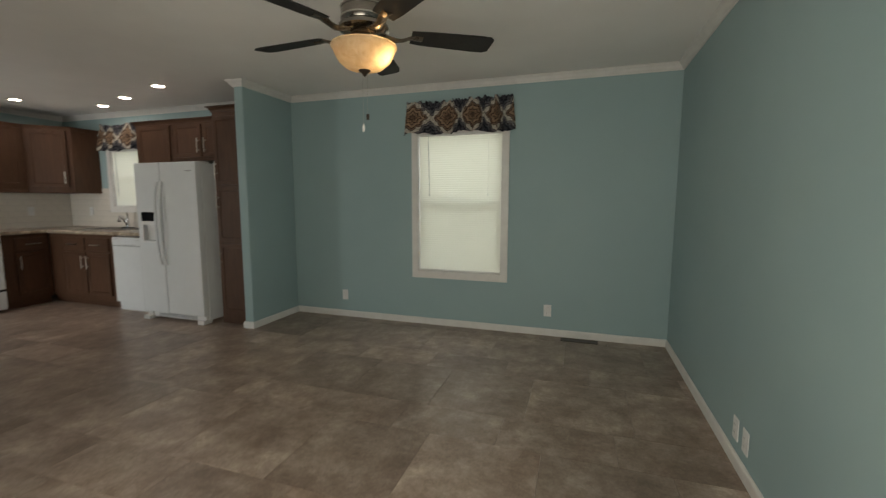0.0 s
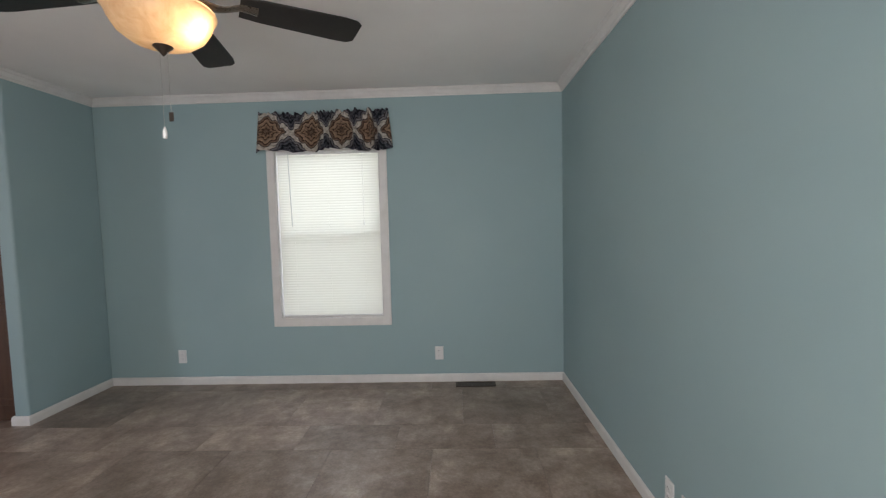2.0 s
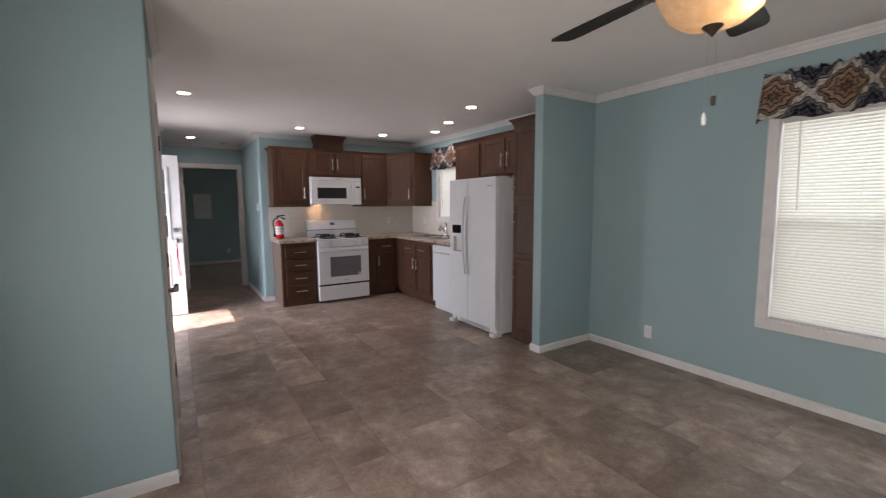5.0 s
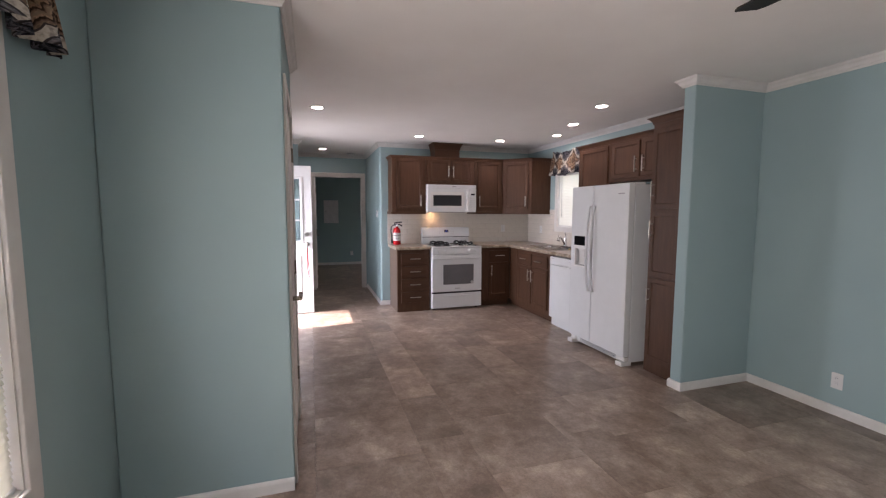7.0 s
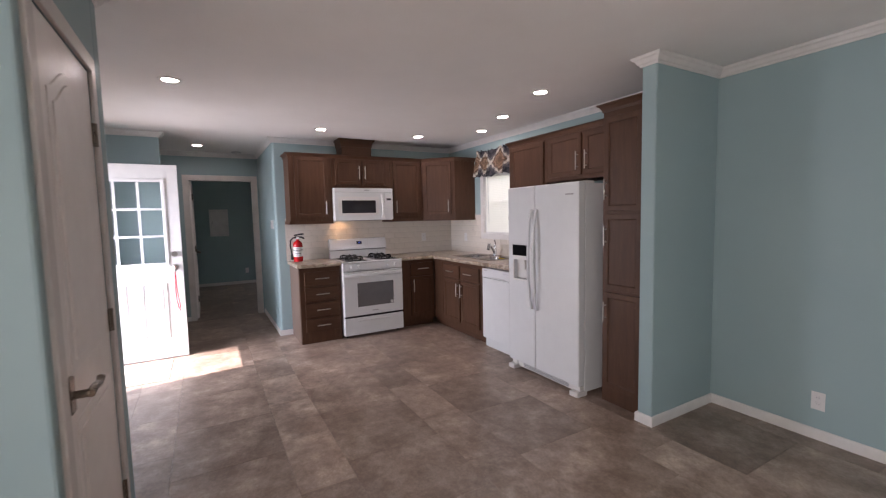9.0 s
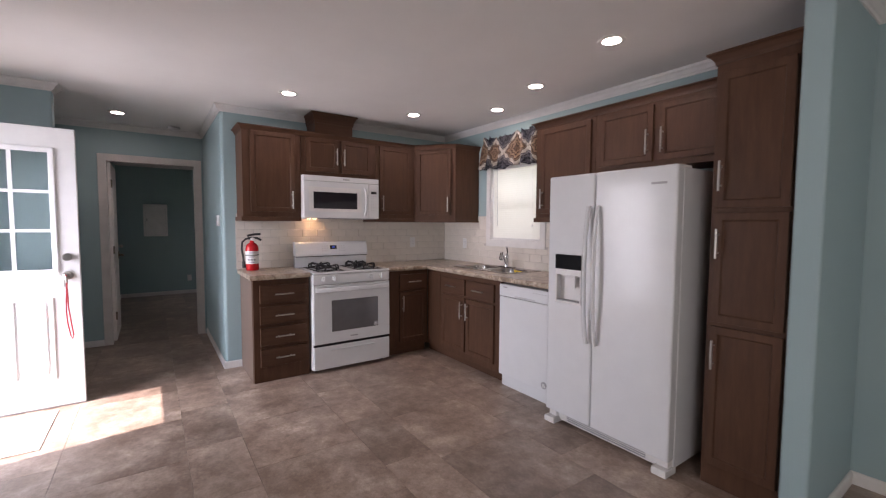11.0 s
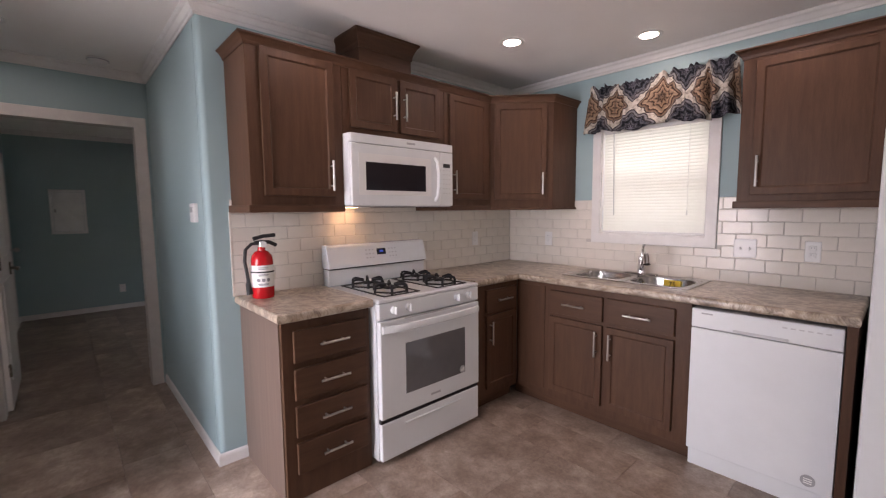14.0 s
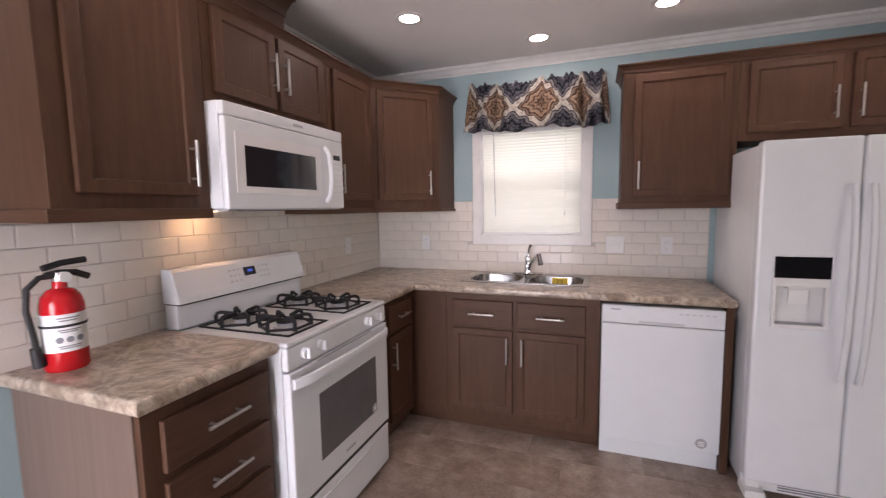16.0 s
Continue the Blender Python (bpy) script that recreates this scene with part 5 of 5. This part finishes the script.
part("vent_badge", rod((-5.365, DYF, 0.155), (-5.365, DYF - 0.003, 0.155), 0.027, sides=20), GREY, dw, "round grey vent label")
for z in (0.145, 0.155, 0.165):
    part("label_bar", box((-5.38, DYF - 0.0038, z - 0.003), (-5.35, DYF - 0.0028, z + 0.002)), PAPER, dw)
part("toe_panel", box((DX0, DYF + 0.04, 0.0), (DX1, DYF + 0.06, 0.102)), ENAMEL, dw, bevel=0.002)

f = thing("refrigerator", (-4.78, 4.15, 0), "white side-by-side refrigerator with ice dispenser", "refrigerator")
FX0, FX1, FYF, FZ = -5.212, -4.36, 3.782, 1.687
part("body", box((FX0 + 0.004, FYF + 0.075, 0.03), (FX1 - 0.004, 4.54, FZ - 0.012)), ENAMEL, f, bevel=0.004)
DISP = (-5.142, 0.85, -4.942, 1.168)
left = part("freezer_door", slab((FX0, -4.857), (0.085, FZ), [DISP], FYF, FYF + 0.07, along_x), ENAMEL, f, "white freezer door", bevel=0.01)
right = part("fridge_door", slab((-4.85, FX1), (0.085, FZ), [], FYF, FYF + 0.07, along_x), ENAMEL, f, "white refrigerator door", bevel=0.01)
part("door_seam", box((-4.858, FYF + 0.02, 0.09), (-4.849, FYF + 0.07, FZ - 0.004)), GREY, f)
disp = part("dispenser", slab((DISP[0] - 0.004, DISP[2] + 0.004), (DISP[1] - 0.004, DISP[3] + 0.004), [(DISP[0] + 0.01, DISP[1] + 0.012, DISP[2] - 0.01, 1.035)], FYF - 0.003, FYF + 0.012, along_x), PLASTIC, left, "white dispenser frame", bevel=0.003)
part("dispenser_cavity", box((DISP[0], FYF + 0.05, DISP[1]), (DISP[2], FYF + 0.068, DISP[3])), PLASTIC, left)
part("dispenser_display", box((DISP[0] - 0.003, FYF - 0.007, 1.074), (DISP[2] + 0.003, FYF - 0.002, DISP[3] + 0.003)), DISPLAY, left, "black dispenser display", bevel=0.002)
bm = box((-5.078, FYF + 0.02, 0.95), (-5.004, FYF + 0.03, 1.035))
box((-5.09, FYF + 0.005, 1.022), (-4.99, FYF + 0.045, 1.042), bm)
part("paddle", bm, PLASTIC, left, bevel=0.002)
part("drip_tray", box((DISP[0] + 0.01, FYF - 0.002, DISP[1] + 0.006), (DISP[2] - 0.01, FYF + 0.05, DISP[1] + 0.014)), GREY, left)
for x, own in ((-4.886, left), (-4.822, right)):
    pts = []
    for k in range(13):
        t = k / 12
        pts.append((x, FYF - 0.012 - 0.036 * math.sin(math.pi * t) ** 0.6, 0.62 + 0.86 * t))
    bm = tube([(x, FYF + 0.005, 0.625)] + pts + [(x, FYF + 0.005, 1.475)], 0.0125, sides=10)
    part("handle", bm, ENAMEL, own, "long bowed white handle", smooth=True)
part("badge", box((-4.5, FYF - 0.002, 1.588), (-4.415, FYF + 0.001, 1.6)), GREY, right)
part("hinge_cover", box((-4.46, FYF + 0.08, FZ - 0.014), (-4.385, FYF + 0.2, FZ + 0.008)), PLASTIC, f, bevel=0.006)
part("toe_grille", box((FX0 + 0.06, FYF + 0.05, 0.02), (FX1 - 0.06, FYF + 0.075, 0.078)), PLASTIC, f, bevel=0.003)
bm = bmesh.new()
for k in range(3):
    box((FX0 + 0.15, FYF + 0.047, 0.032 + 0.013 * k), (FX1 - 0.15, FYF + 0.0505, 0.038 + 0.013 * k), bm)
# raised dark bars imitate the shade inside the grille's openings
part("grille_slot_shade", bm, INK, f)
for x0, x1 in ((FX0 + 0.002, FX0 + 0.085), (FX1 - 0.085, FX1 - 0.002)):
    bm = box((x0, FYF - 0.012, 0.0), (x1, FYF + 0.1, 0.04))
    box((x0 + 0.01, FYF + 0.03, 0.04), (x1 - 0.01, FYF + 0.1, 0.08), bm)
    part("foot_cover", bm, PLASTIC, f, bevel=0.004)

# fire extinguisher on the worktop
EX, EY, EZ = -7.46, 2.30, 0.93
e = thing("fire_extinguisher", (EX, EY, EZ), "red fire extinguisher with black hose on worktop", "fire extinguisher")
part("cylinder", lathe([(0.0, EZ), (0.052, EZ), (0.056, EZ + 0.008), (0.056, EZ + 0.2), (0.05, EZ + 0.228), (0.034, EZ + 0.248), (0.02, EZ + 0.254), (0.018, EZ + 0.275), (0.0, EZ + 0.275)], (EX, EY, 0)), RED, e, smooth=True)
lab = part("label", lathe([(0.0562, EZ + 0.062), (0.0572, EZ + 0.062), (0.0572, EZ + 0.178), (0.0562, EZ + 0.178)], (EX, EY, 0), ring=True), PAPER, e, "white printed label", smooth=True)
for k, (z, w) in enumerate(((0.165, 0.5), (0.157, 0.42), (0.128, 0.5), (0.122, 0.4), (0.078, 0.5), (0.072, 0.45))):
    bm = bmesh.new()
    for q in range(10):
        a0, a1 = radians(-15) + w * (q / 5 - 1), radians(-15) + w * ((q + 1) / 5 - 1)
        vs = [bm.verts.new((EX + 0.0576 * math.cos(a), EY + 0.0576 * math.sin(a), EZ + zz)) for a, zz in ((a0, z), (a1, z), (a1, z + 0.0035), (a0, z + 0.0035))]
        bm.faces.new(vs)
    part("print", bm, INK, lab)
for q in range(3):
    a = radians(-40 + 25 * q)
    d = Vector((math.cos(a), math.sin(a), 0))
    p = Vector((EX, EY, EZ + 0.1)) + d * 0.0568
    part("pictogram", rod(p, p + d * 0.001, 0.0095, sides=14), INK, lab)
part("strap", lathe([(0.0565, EZ + 0.138), (0.0585, EZ + 0.138), (0.0585, EZ + 0.146), (0.0565, EZ + 0.146)], (EX, EY, 0), ring=True), RUBBER, e)
v = part("valve", lathe([(0.0, EZ + 0.272), (0.016, EZ + 0.272), (0.016, EZ + 0.302), (0.0, EZ + 0.304)], (EX, EY, 0), sides=16), NICKEL, e, smooth=True)
bm = tube([(EX, EY - 0.035, EZ + 0.296), (EX, EY, EZ + 0.3), (EX, EY + 0.045, EZ + 0.296), (EX, EY + 0.08, EZ + 0.278)], 0.0105)
part("carry_handle", bm, RUBBER, e, "black carry handle", smooth=True)
bm = tube([(EX, EY - 0.04, EZ + 0.318), (EX, EY + 0.01, EZ + 0.33), (EX, EY + 0.075, EZ + 0.334)], 0.01)
part("lever", bm, RUBBER, e, "black squeeze lever", smooth=True)
part("gauge", rod((EX + 0.012, EY + 0.004, EZ + 0.288), (EX + 0.028, EY + 0.004, EZ + 0.288), 0.016, sides=18), PAPER, v, "round pressure gauge")
bm = tube([(EX, EY - 0.012, EZ + 0.292), (EX, EY - 0.05, EZ + 0.292), (EX, EY - 0.082, EZ + 0.262), (EX, EY - 0.088, EZ + 0.2), (EX, EY - 0.078, EZ + 0.13), (EX, EY - 0.073, EZ + 0.08)], 0.0085, sides=10)
part("hose", bm, RUBBER, e, "black rubber hose", smooth=True)
part("nozzle", rod((EX, EY - 0.076, EZ + 0.085), (EX, EY - 0.07, EZ + 0.025), 0.013, r2=0.016), RUBBER, e, smooth=True)

# ---- tiles last ----
rnd = random.Random(4)
TILE_H, TILE_W = 0.0755, 0.1525
back_w = tagged(part("backsplash", box((WEST, 2.19, 0.925), (WEST + 0.004, NORTH - 0.001, 1.456)), GROUT), "cream subway tile backsplash behind the range", "backsplash", **STRUCT)
back_n = tagged(part("backsplash", slab((WEST + 0.004, -5.235), (0.925, 1.456), [(-6.783, 1.132, -5.934, 2.0)], NORTH, NORTH - 0.004, along_x), GROUT), "cream subway tile backsplash behind the sink", "backsplash", **STRUCT)
part("edge_trim", box((WEST, 2.183, 0.93), (WEST + 0.009, 2.19, 1.39)), SUBWAY, back_w)
tile_meshes = {}


def chip(name, w, h, d, mat, key):
    """A thin bevelled piece in its own plane (width x, height y, proud along z), shared by alike pieces."""
    key = (key, round(w, 3), round(h, 3))
    if key not in tile_meshes:
        me = bpy.data.meshes.new(name)
        e = min(0.003 if key[0] == "wall" else 0.0009, w / 4, h / 4)
        vs = [(-w / 2, -h / 2, 0), (w / 2, -h / 2, 0), (w / 2, h / 2, 0), (-w / 2, h / 2, 0),
              (-w / 2, -h / 2, d * 0.6), (w / 2, -h / 2, d * 0.6), (w / 2, h / 2, d * 0.6), (-w / 2, h / 2, d * 0.6),
              (-w / 2 + e, -h / 2 + e, d), (w / 2 - e, -h / 2 + e, d), (w / 2 - e, h / 2 - e, d), (-w / 2 + e, h / 2 - e, d)]
        fs = [(3, 2, 1, 0), (8, 9, 10, 11)] + [(i, (i + 1) % 4, (i + 1) % 4 + 4, i + 4) for i in range(4)] + [(i + 4, (i + 1) % 4 + 4, (i + 1) % 4 + 8, i + 8) for i in range(4)]
        me.from_pydata(vs, [], fs)
        me.materials.append(mat)
        tile_meshes[key] = me
    return tile_meshes[key]


def lay(parent, place, u0, u1, v0, rows, holes):
    """Subway tiles in running bond over u0..u1, from v0 up, clipped round the openings."""
    g = 0.0023
    for r_ in range(rows):
        v, v2 = v0 + r_ * TILE_H, v0 + (r_ + 1) * TILE_H
        u = u0 - (TILE_W / 2 if r_ % 2 else 0)
        while u < u1:
            spans = [(max(u, u0), min(u + TILE_W, u1))]
            vb, vt = v, v2
            for a, b, c_, d_ in holes:
                if v2 > b and v < d_:
                    if b - v > 0.02 and any(s[0] < c_ and s[1] > a for s in spans):
                        vt = b
                        continue
                    nxt = []
                    for s in spans:
                        if s[1] <= a or s[0] >= c_:
                            nxt.append(s)
                        else:
                            nxt += [t for t in ((s[0], a), (c_, s[1])) if t[1] - t[0] > 0.012]
                    spans = nxt
            for a, b in spans:
                if b - a > 0.012:
                    t = new("tile", chip("tile", b - a - g, vt - vb - g, 0.0045, SUBWAY, "wall"))
                    t.parent = parent
                    t.matrix_local = place((a + b) / 2, (vb + vt) / 2) @ pose(0, 0, 0, rnd.uniform(-0.5, 0.5), rnd.uniform(-0.4, 0.4), 0)
            u += TILE_W


lay(back_w, lambda u, v: Matrix.Translation((WEST + 0.0035, u, v)) @ pose(0, 0, 0, 90, 0, 90), 2.19, NORTH - 0.008, 0.928, 7, [])
lay(back_n, lambda u, v: Matrix.Translation((u, NORTH - 0.0035, v)) @ pose(0, 0, 0, 90, 0, 0), WEST + 0.009, -5.236, 0.928, 7, [(-6.783, 1.133, -5.934, 2.0)])

# floor: rows of half and full depth in turn
rows, y = [], 1.675 - 0.915 * 2
while y < 4.6:
    rows += [(y, y + 0.305), (y + 0.305, y + 0.915)]
    y += 0.915
SHIFT = [0.0, -0.28, -0.19, 0.12, 0.0, -0.17, 0.2, -0.3, 0.08, -0.11, 0.25, 0.0]
for k, (ya, yb) in enumerate(rows):
    ya, yb = max(ya, 0.08), min(yb, 4.7)
    if yb - ya < 0.02:
        continue
    x = -12.85 + (SHIFT[k % 12] % 0.61) - 0.61
    while x < 0.22:
        a, b = max(x, -12.84), min(x + 0.61, 0.2)
        x += 0.61
        if b - a < 0.02:
            continue
        t = new("tile", chip("tile", b - a - 0.0004, yb - ya - 0.0004, 0.0062, STONE, "floor"))
        t.parent = floor
        t.location = ((a + b) / 2, (ya + yb) / 2, -0.0062)
